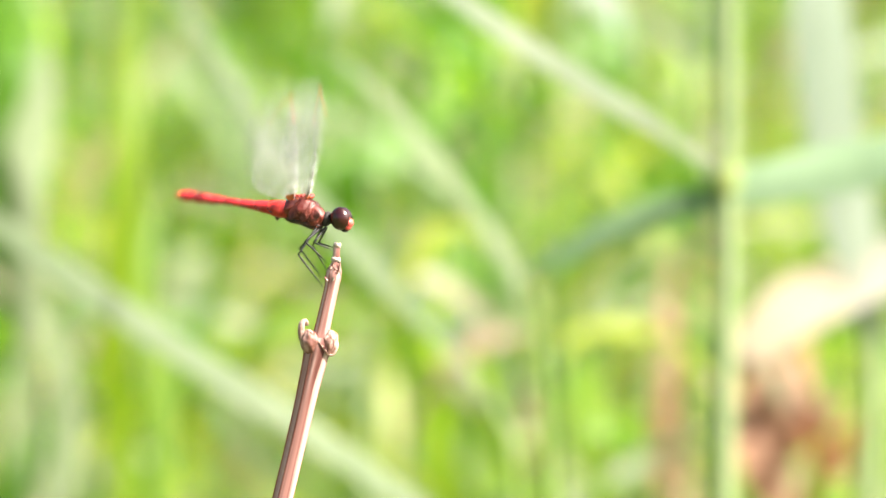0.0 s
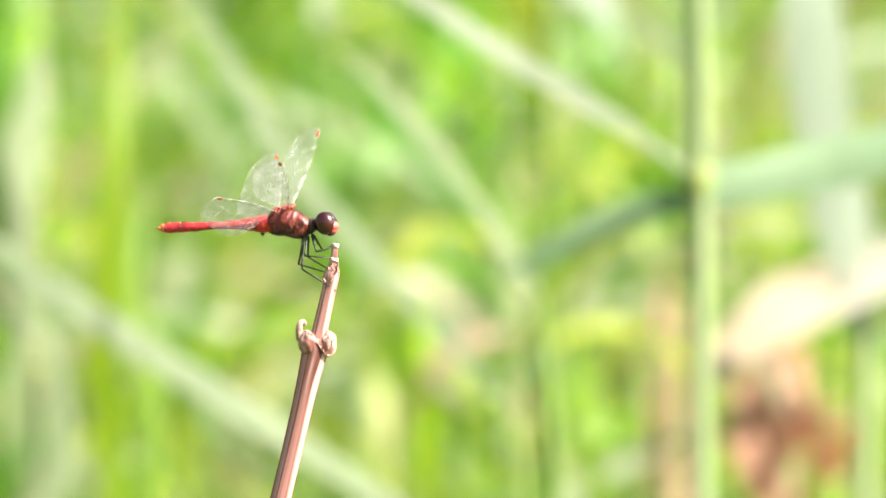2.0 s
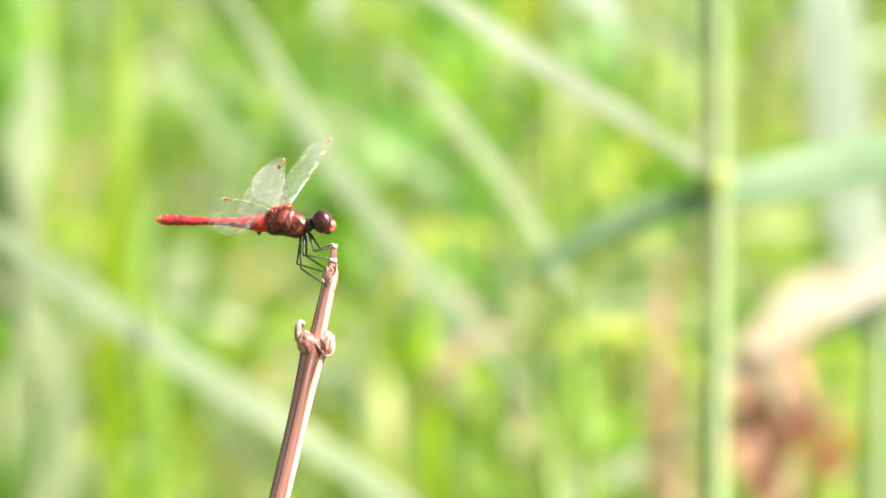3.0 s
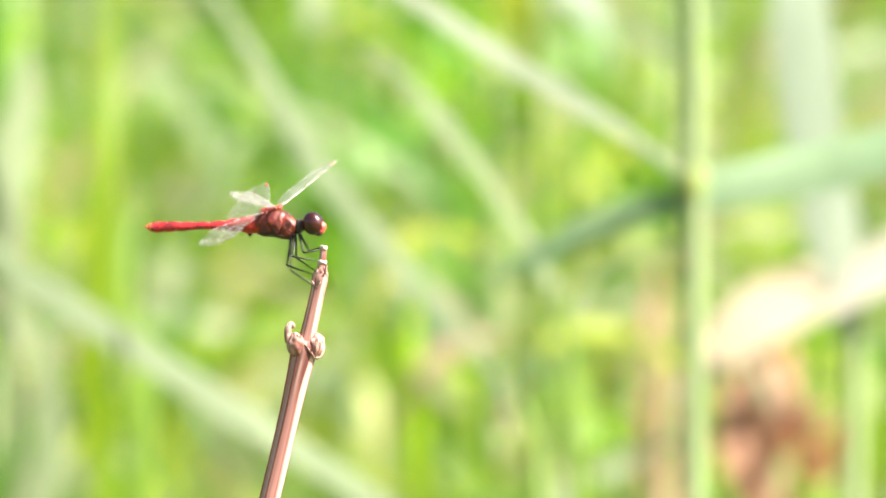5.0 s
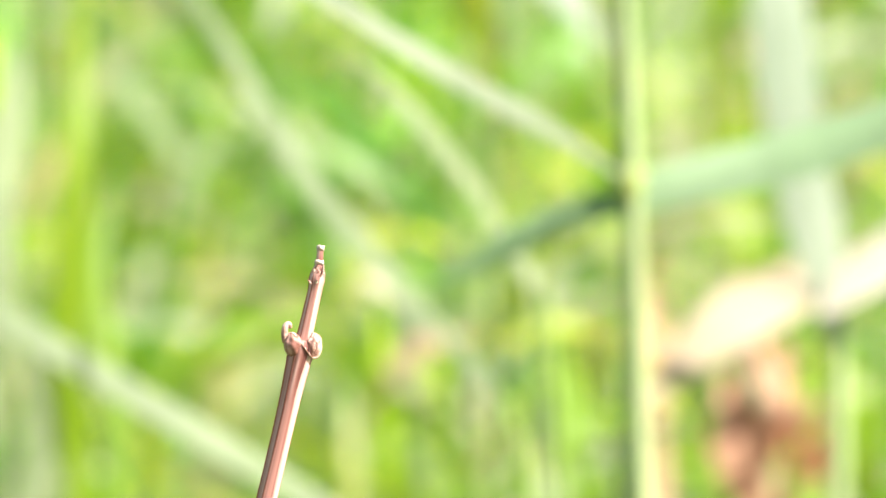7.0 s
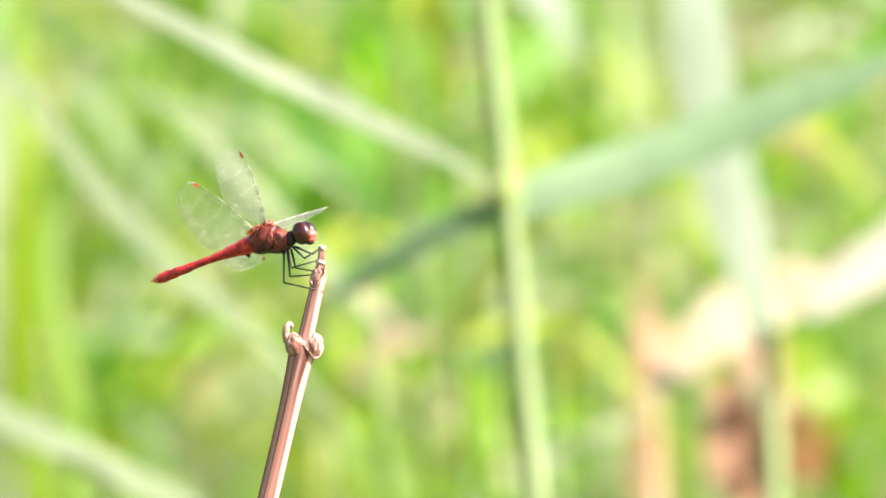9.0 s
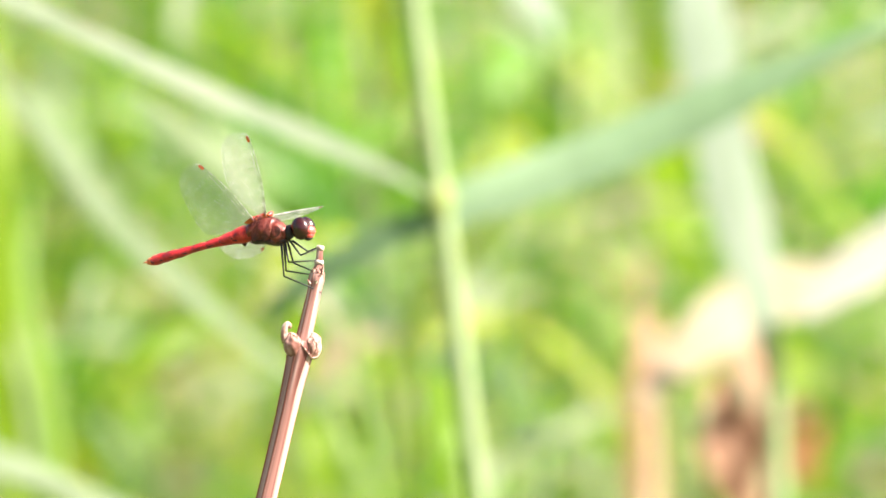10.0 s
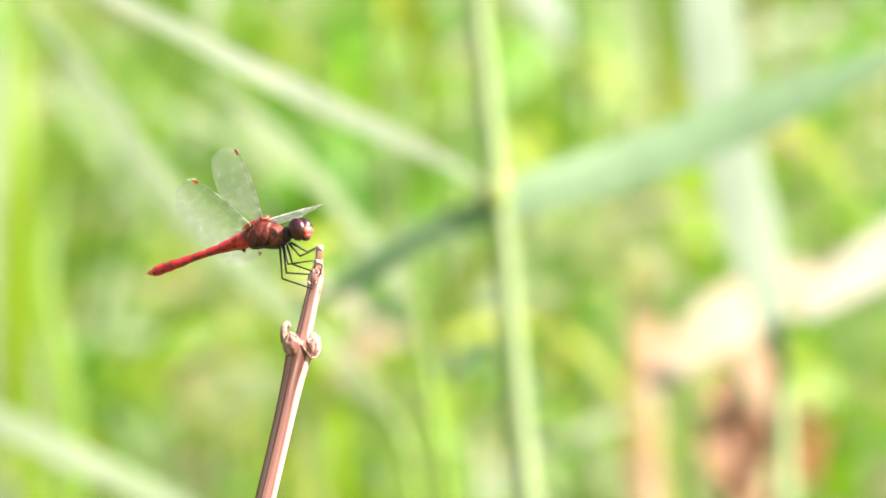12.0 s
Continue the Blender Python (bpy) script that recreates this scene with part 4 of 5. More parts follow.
def build_wing(parent, name, span, chord, hind, at):
    lead, trail = wing_edges(span, chord, hind)
    n, m = len(lead) - 1, 14

    def skin(i, v):
        a, b = lead[i], trail[i]
        y = a[1] + (b[1] - a[1]) * v
        z = 0.05 * math.sin(v * 28) * (1 - v) * (1 - 0.5 * i / n) + 0.012 * math.sin(i * 0.8 + v * 9)
        return Vector((a[0] * MM, y * MM, z * MM))

    bm = bmesh.new()
    grid = [[bm.verts.new(skin(i, j / m)) for j in range(m + 1)] for i in range(n + 1)]
    for i in range(n):
        for j in range(m):
            bm.faces.new((grid[i][j], grid[i + 1][j], grid[i + 1][j + 1], grid[i][j + 1]))
    wing = part(name, bm, MEMBRANE, parent, "clear finely veined wing")
    wing.location = at
    # veins: long ones run out from the root, short ones cross between them
    bm = bmesh.new()
    rng = random.Random(5 if hind else 4)

    def vein(p, q, r):
        d = (q - p)
        if d.length < 1e-6:
            return
        s = d.cross(Vector((0, 0, 1))).normalized() * r
        h = Vector((0, 0, r))
        vs = [bm.verts.new(c) for c in (p + s, p + h, p - s, p - h, q + s, q + h, q - s, q - h)]
        for k in range(4):
            bm.faces.new((vs[k], vs[(k + 1) % 4], vs[4 + (k + 1) % 4], vs[4 + k]))

    def place(u, v):
        """The skin at any share of the span and of the chord."""
        i = min(n - 1e-6, max(0.0, (1 - (1 - min(u, 1.0)) ** 0.8) * n))
        k = int(i)
        return skin(k, v).lerp(skin(k + 1, v), i - k)

    # long veins: where each leaves the root, where it meets the hind edge, how late it bends, thickness
    longs = [(0.0, None, 0, 0.070), (0.055, None, 0, 0.042), (0.12, None, 0, 0.055), (0.17, 1.02, 3.2, 0.030), (0.24, 0.93, 2.4, 0.030),
             (0.34, 0.80, 2.0, 0.032), (0.46, 0.64, 1.7, 0.030), (0.60, 0.46, 1.5, 0.030)]

    def height(k, u):
        v0, end, late, _ = longs[k]
        if end is None:
            return v0 * (1 - 0.35 * u)
        return min(1.0, v0 + (1 - v0) * (u / end) ** late)

    reach = [1.0 if e is None else min(1.0, e) for _, e, _, _ in longs]
    for k, (v0, end, late, r) in enumerate(longs):
        stop = reach[k] * (0.52 if k == 1 else 0.98)
        for i in range(40):
            u0, u1 = stop * i / 40, stop * (i + 1) / 40
            vein(place(u0, height(k, u0)), place(u1, height(k, u1)), r * MM * (1 - 0.45 * u0))
    for i in range(n):
        vein(skin(i, 1.0), skin(i + 1, 1.0), 0.024 * MM)
    # cross veins, straight near the front edge, in honeycomb rows where the long veins part
    for k in range(len(longs)):
        u = 0.06 + rng.uniform(0, 0.02)
        turn, held = 0, []
        while u < reach[k] * 0.97:
            v0, v1 = height(k, u), height(k + 1, u) if k + 1 < len(longs) and u < reach[k + 1] else 1.0
            wide = (place(u, v1) - place(u, v0)).length / MM
            rows = max(1, round(wide / 0.62))
            row = [place(u + rng.uniform(-0.004, 0.004) + (0.008 if (turn + j) % 2 else -0.008) * (0 < j < rows), v0 + (v1 - v0) * j / rows) for j in range(rows + 1)]
            thin = rng.uniform(0.012, 0.024) * MM
            for j in range(rows):
                if rows == 1 or (j + turn) % 2 == 0 or rng.random() < 0.25:
                    vein(row[j], row[j + 1], thin)
            if len(held) == len(row):
                for j in range(1, rows):
                    vein(held[j], row[j], thin)
            held, turn = row, turn + 1
            u += rng.uniform(0.017, 0.030) if wide > 0.8 else rng.uniform(0.022, 0.045)
    part("venation", bm, VEIN, wing, "pale brown wing veins")
    bm = bmesh.new()
    i0, i1 = int(n * 0.80), int(n * 0.88)
    for zz in (0.07, -0.07):
        rows = []
        for i in range(i0, i1 + 1):
            p, q = skin(i, 0.01), skin(i, 0.10)
            rows.append([bm.verts.new(p + Vector((0, 0, zz * MM))), bm.verts.new(q + Vector((0, 0, zz * MM)))])
        for a, b in zip(rows, rows[1:]):
            bm.faces.new((a[0], b[0], b[1], a[1]))
    part("stigma", bm, STIGMA, wing, "orange-red wing spot")
    # amber stain at the root
    bm = bmesh.new()
    for zz in (0.05, -0.05):
        rows = [[bm.verts.new(skin(i, v) + Vector((0, 0, zz * MM))) for v in (0.0, 0.35, 0.7 - 0.12 * i)] for i in range(3 if hind else 2)]
        for a, c in zip(rows, rows[1:]):
            for k in range(2):
                bm.faces.new((a[k], c[k], c[k + 1], a[k + 1]))
    part("root_stain", bm, AMBER, wing, "amber stain at the wing root")
    return wing


def build_leg(parent, hip, a, b, thick):
    """Femur and shin, each along its own +x; the shin carries small spines and the foot."""
    bm = bmesh.new()
    tube(bm, [(0, 0, 0, thick * 1.1 * MM), (0.15 * a * MM, 0, 0, thick * 1.35 * MM), (0.8 * a * MM, 0, 0, thick * 0.95 * MM), (a * MM, 0, 0, thick * 0.9 * MM)], 8)
    femur = part("leg", bm, BLACK, parent)
    femur.location = Vector(hip) * MM
    bm = bmesh.new()
    tube(bm, [(0, 0, 0, thick * 0.9 * MM), (0.7 * b * MM, 0, 0, thick * 0.7 * MM), (b * MM, 0, 0, thick * 0.5 * MM),
              ((b + 0.8) * MM, 0, -0.25 * MM, thick * 0.42 * MM), ((b + 1.3) * MM, 0, -0.1 * MM, thick * 0.2 * MM)], 8)
    for i in range(7):
        x = (0.15 + 0.11 * i) * b * MM
        side = 1 if i % 2 else -1
        tube(bm, [(x, 0, 0, 0.05 * MM), (x + 0.45 * MM, side * 0.35 * MM, -0.45 * MM, 0.012 * MM)], 4)
    shin = part("shin", bm, BLACK, femur)
    shin.location = (a * MM, 0, 0)
    return femur, shin


def between(rows, t):
    for a, b in zip(rows, rows[1:]):
        if t <= b[0]:
            u = (t - a[0]) / (b[0] - a[0])
            return [p + (q - p) * u for p, q in zip(a, b)]
    return list(rows[-1])


THORAX_SHAPE = [(-0.5, 1.2, 1.4, 0.5), (0.1, 1.75, 2.1, 0.6), (1.0, 2.1, 2.55, 0.85), (2.2, 2.35, 2.85, 0.95), (3.2, 2.45, 3.0, 1.0), (4.2, 2.5, 3.1, 0.85), (5.2, 2.5, 3.0, 0.5),
                (6.4, 2.35, 2.8, 0.1), (7.6, 1.95, 2.3, -0.35), (8.5, 1.4, 1.7, -0.5), (9.2, 0.75, 0.9, -0.3)]


def build_dragonfly():
    body = new("dragonfly")
    tagged(body, "small red darter dragonfly with clear wings on a dead stem", "dragonfly")
    # thorax
    bm = bmesh.new()
    lathe(bm, [tuple(q) for q in spline(THORAX_SHAPE, 4)], 44)
    for v in bm.verts:
        c = v.co
        c += (0.0004 * noise.noise(c * 520) + 0.00016 * noise.noise(c * 1500)) * Vector((0.2, 1, 1))
        # slanting grooves between the side plates
        g = math.sin((c.x / MM - 0.55 * c.z / MM) * 1.55)
        c.y -= math.copysign(0.0004 * max(0, g) ** 4, c.y)
    thorax = part("thorax", bm, THORAX, body, "brownish red furry thorax")
    # seams and pale marks on the side plates
    for side in (-1, 1):
        for x0 in (2.2, 4.5, 6.8):
            bm = bmesh.new()
            path = []
            for i in range(9):
                zz = -1.9 + 4.2 * i / 8
                xx = x0 + 0.55 * zz - 0.1 * zz * zz
                hw = math.sqrt(max(0.05, 1 - ((zz - 0.6) / 3.4) ** 2)) * (2.5 if xx < 6.4 else 2.5 - 0.45 * (xx - 6.4))
                path.append((xx * MM, side * hw * MM, zz * MM, 0.035 * MM))
            tube(bm, path, 6)
            part("seam", bm, MARK, thorax, "dark seam")
        # smooth plates between the seams, and the dark belly below them
        for x0, z0, long, high, tilt in ((6.7, 0.2, 1.0, 1.5, 24), (4.6, 0.0, 1.05, 1.8, 26), (2.2, 0.3, 1.1, 1.7, 26)):
            _, wide, tall, mid = between(THORAX_SHAPE, x0)
            lies = wide * math.sqrt(max(0.1, 1 - ((z0 - mid) / tall) ** 2))
            bm = bmesh.new()
            ball(bm, (x0 * MM, side * (lies - 0.14) * MM, z0 * MM), (long * MM, 0.26 * MM, high * MM), Matrix.Rotation(radians(tilt), 4, "Y"), 18, 12)
            for v in bm.verts:
                v.co += 0.0003 * noise.noise(v.co * 750) * Vector((1.5, 0.8, 1.5))
            part("side_plate", bm, PLATE, thorax, "shiny red-brown side plate")
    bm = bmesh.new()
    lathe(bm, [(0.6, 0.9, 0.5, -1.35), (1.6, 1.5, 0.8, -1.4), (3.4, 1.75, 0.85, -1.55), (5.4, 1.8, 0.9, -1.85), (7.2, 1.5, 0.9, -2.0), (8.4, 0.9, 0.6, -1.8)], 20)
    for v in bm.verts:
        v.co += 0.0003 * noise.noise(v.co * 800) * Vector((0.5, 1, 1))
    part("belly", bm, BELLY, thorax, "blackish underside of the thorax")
    bm = bmesh.new()
    rng = random.Random(3)
    for _ in range(1500):
        w = rng.uniform(0, 2 * math.pi)
        xx = rng.uniform(0.0, 8.6)
        _, wide, high, mid = between(THORAX_SHAPE, xx)
        p = Vector((xx, wide * math.cos(w), mid + high * math.sin(w))) * MM * 0.98
        d = Vector((rng.uniform(-0.6, 0.5), math.cos(w), math.sin(w))).normalized() * rng.uniform(0.25, 0.8) * MM
        tube(bm, [(*p, 0.022 * MM), (*(p + d), 0.006 * MM)], 3, cap=False)
    part("fuzz", bm, FUZZ, thorax, "fine orange hairs")
    # wing roots
    for x0, z0 in ((4.5, 3.75), (1.7, 3.0)):
        for side in (-1, 1):
            bm = bmesh.new()
            ball(bm, (x0 * MM, side * 1.2 * MM, (z0 - 0.1) * MM), (0.34 * MM, 0.30 * MM, 0.30 * MM), u=12, v=8)
            ball(bm, ((x0 - 0.8) * MM, side * 1.2 * MM, (z0 - 0.35) * MM), (0.34 * MM, 0.30 * MM, 0.22 * MM), u=10, v=8)
            ball(bm, ((x0 + 0.5) * MM, side * 1.2 * MM, (z0 + 0.15) * MM), (0.28 * MM, 0.28 * MM, 0.32 * MM), u=10, v=8)
            for v in bm.verts:
                v.co += 0.00025 * noise.noise(v.co * 1600) * Vector((1, 0.6, 1))
            part("wing_root", bm, AMBER, body, "amber wing root")
    bm = bmesh.new()
    for i in range(5):
        ball(bm, ((1.4 + 0.9 * i) * MM, 0, (3.5 + 0.22 * i - 0.02 * i * i) * MM), (0.55 * MM, 0.7 * MM, 0.45 * MM), u=12, v=8)
    for v in bm.verts:
        v.co += 0.0003 * noise.noise(v.co * 1300) * Vector((1, 0.6, 1))
    part("back_ridge", bm, FLAME, body, "knobbly red ridge between the wings")
    # collar between thorax and head
    bm = bmesh.new()
    lathe(bm, [(8.3, 1.2, 1.5, -0.4), (8.9, 1.45, 1.75, -0.3), (9.4, 1.3, 1.6, -0.15), (9.8, 1.0, 1.3, -0.05)], 20)
    for v in bm.verts:
        v.co += 0.0003 * noise.noise(v.co * 1100) * Vector((0.5, 1, 1))
    part("collar", bm, NECK, body, "dark rough collar behind the head")
    # head
    bm = bmesh.new()
    lathe(bm, [(-3.3, 1.1, 1.35, 0.0), (-2.6, 1.0, 1.25, 0.0), (-1.9, 0.9, 1.2, 0.1), (-1.3, 1.2, 1.5, 0), (-0.9, 1.5, 1.8, 0), (0.6, 1.5, 1.7, -0.2), (1.4, 0.9, 1.2, -0.5)], 18)
    head = part("head", bm, NECK, body, "dark head")
    head.location = (HEAD_AT * MM, 0, 0)
    for side in (-1, 1):
        bm = bmesh.new()
        ball(bm, (-0.15 * MM, side * 1.05 * MM, 0.3 * MM), (2.15 * MM, 1.75 * MM, 2.5 * MM), Matrix.Rotation(radians(-12), 4, "Y"), 32, 22)
        part("eye", bm, EYE_RED, head, "glossy dark maroon compound eye")
    bm = bmesh.new()
    ball(bm, (1.55 * MM, 0, -0.35 * MM), (1.12 * MM, 1.5 * MM, 1.12 * MM), u=18, v=12)
    ball(bm, (1.35 * MM, 0, -1.25 * MM), (0.95 * MM, 1.25 * MM, 0.75 * MM), u=18, v=12)
    part("face", bm, FACE, head, "bright red face")
    bm = bmesh.new()
    ball(bm, (0.9 * MM, 0, -1.9 * MM), (0.9 * MM, 1.05 * MM, 0.55 * MM), u=16, v=10)
    part("jaw", bm, NECK, head)
    bm = bmesh.new()
    ball(bm, (1.35 * MM, 0, 0.75 * MM), (0.55 * MM, 0.6 * MM, 0.5 * MM), u=12, v=8)
    part("brow", bm, THORAX, head)
    for side in (-1, 1):
        bm = bmesh.new()
        tube(bm, [(1.7 * MM, side * 0.5 * MM, 0.6 * MM, 0.06 * MM), (2.6 * MM, side * 0.9 * MM, 1.3 * MM, 0.02 * MM)], 5)
        part("antenna", bm, BLACK, head)
    # abdomen of ten rings, along -x
    bm = bmesh.new()
    lathe(bm, [(0.4, 1.0, 1.1, 0), (-6, 0.75, 0.7, 0), (-20, 0.8, 0.75, 0), (-23.4, 0.35, 0.3, 0)], 14)
    abdomen = part("abdomen", bm, BLOOD, body, "slender blood-red abdomen")
    marks = [0.5, -1.5, -3.9, -6.9, -10.0, -13.2, -16.3, -19.2, -21.4, -22.9, -24.0]
    half = [1.75, 1.9, 1.45, 0.98, 0.78, 0.78, 0.88, 1.02, 1.08, 0.86, 0.45]
    for i in range(10):
        a, b = marks[i], marks[i + 1]
        ha, hb = half[i], half[i + 1]
        bm = bmesh.new()
        k = rng.uniform(0.985, 1.015)
        lathe(bm, [(a, ha * 0.985, ha * 0.985, 0), (a - 0.15, ha * 0.995, ha * 0.995, 0), ((a + b) / 2, (ha + hb) / 2 * 0.98, (ha + hb) / 2 * 1.0, 0.02),
                   (b + 0.2, hb * k, hb * k, 0), (b - 0.02, hb * 1.0, hb * 1.0, 0)], 20)
        for v in bm.verts:
            v.co += 0.0002 * noise.noise(v.co * 650) * Vector((0, 1, 1))
        shell = FLAME if i < 2 else BLOOD if i < 9 else TIP
        part("segment", bm, shell, abdomen)
        # worn keel along the back
        bm = bmesh.new()
        tube(bm, [((a - 0.1) * MM, 0, ha * 0.93 * MM, 0.16 * MM), ((a + b) / 2 * MM, 0, (ha + hb) / 2 * 0.97 * MM, 0.20 * MM), ((b + 0.1) * MM, 0, hb * 1.0 * MM, 0.14 * MM)], 8)
        part("keel", bm, shell, abdomen)
        if 1 <= i <= 8:
            for side in (-1, 1):
                bm = bmesh.new()
                size = rng.uniform(0.55, 1.15)
                ball(bm, ((a * 0.35 + b * 0.65) * MM, side * (0.45 * ha + 0.45 * hb) * MM, -0.42 * ha * MM), (abs(a - b) * 0.30 * size * MM, 0.14 * MM, 0.17 * size * MM), Matrix.Rotation(rng.uniform(-0.1, 0.35), 4, "Y"), 10, 6)
                ball(bm, ((a * 0.1 + b * 0.9) * MM, side * (0.42 * ha + 0.5 * hb) * MM, -0.1 * ha * MM), (0.2 * MM, 0.1 * MM, 0.2 * MM), u=10, v=6)
                part("side_mark", bm, MARK, abdomen, "small black side mark")
    bm = bmesh.new()
    ball(bm, (-1.6 * MM, 0, -1.85 * MM), (0.55 * MM, 0.5 * MM, 0.5 * MM), u=12, v=8)
    tube(bm, [(-1.7 * MM, 0, -2.1 * MM, 0.22 * MM), (-1.5 * MM, 0, -2.6 * MM, 0.10 * MM)], 8)
    part("belly_hook", bm, BELLY, abdomen, "small dark hook under the second segment")
    for side in (-1, 1):
        bm = bmesh.new()
        tube(bm, [(-23.7 * MM, side * 0.25 * MM, 0.1 * MM, 0.18 * MM), (-24.2 * MM, side * 0.3 * MM, 0.15 * MM, 0.18 * MM), (-24.8 * MM, side * 0.2 * MM, 0.2 * MM, 0.07 * MM)], 8)
        part("tail_clasper", bm, TIP, abdomen, "small orange tail clasper")
    wings = {}
    for key, side, hind in (("near_fore", -1, False), ("near_hind", -1, True), ("far_fore", 1, False), ("far_hind", 1, True)):
        at = Vector((1.7, side * 1.3, 3.0)) * MM if hind else Vector((4.5, side * 1.3, 3.75)) * MM
        wings[key] = build_wing(body, "hindwing" if hind else "forewing", 27.0 if hind else 28.0, 9.6 if hind else 6.7, hind, at)
    legs = []
    for hip, a, b, foot, hang in LEGS:
        legs.append((Vector(hip) * MM, a, b, Vector(foot), Vector(hang) * MM, *build_leg(body, hip, a, b, 0.21)))
    return body, head, abdomen, wings, legs


# hip (mm from the body's origin), thigh, shin (mm), where the foot holds the stem (m), where it hangs in flight (mm)
LEGS = [
    ((9.2, -0.8, -2), 4.6, 4.0, (-0.02348, 1.9994, 0.60057), (9.5, -1.5, -7.5)),
    ((9.2, 0.8, -2), 4.6, 4.0, (-0.023, 2.0005, 0.60105), (8.9, 1.2, -7.2)),
    ((8.2, -1, -2.4), 5.0, 5.9, (-0.02373, 1.9991, 0.59815), (7, -2.2, -10)),
    ((8.2, 1, -2.4), 5.0, 5.9, (-0.02421, 2.0009, 0.59584), (7.8, 2.2, -10)),
    ((7.3, -1, -2.4), 7.6, 8.0, (-0.02312, 1.9988, 0.59172), (4, -2.5, -13)),
    ((7.3, 1, -2.4), 7.6, 8.0, (-0.02457, 2.0013, 0.59512), (4.8, 2.5, -13)),
]
BODY, HEAD, ABDOMEN, WINGS, LEGSET = build_dragonfly()


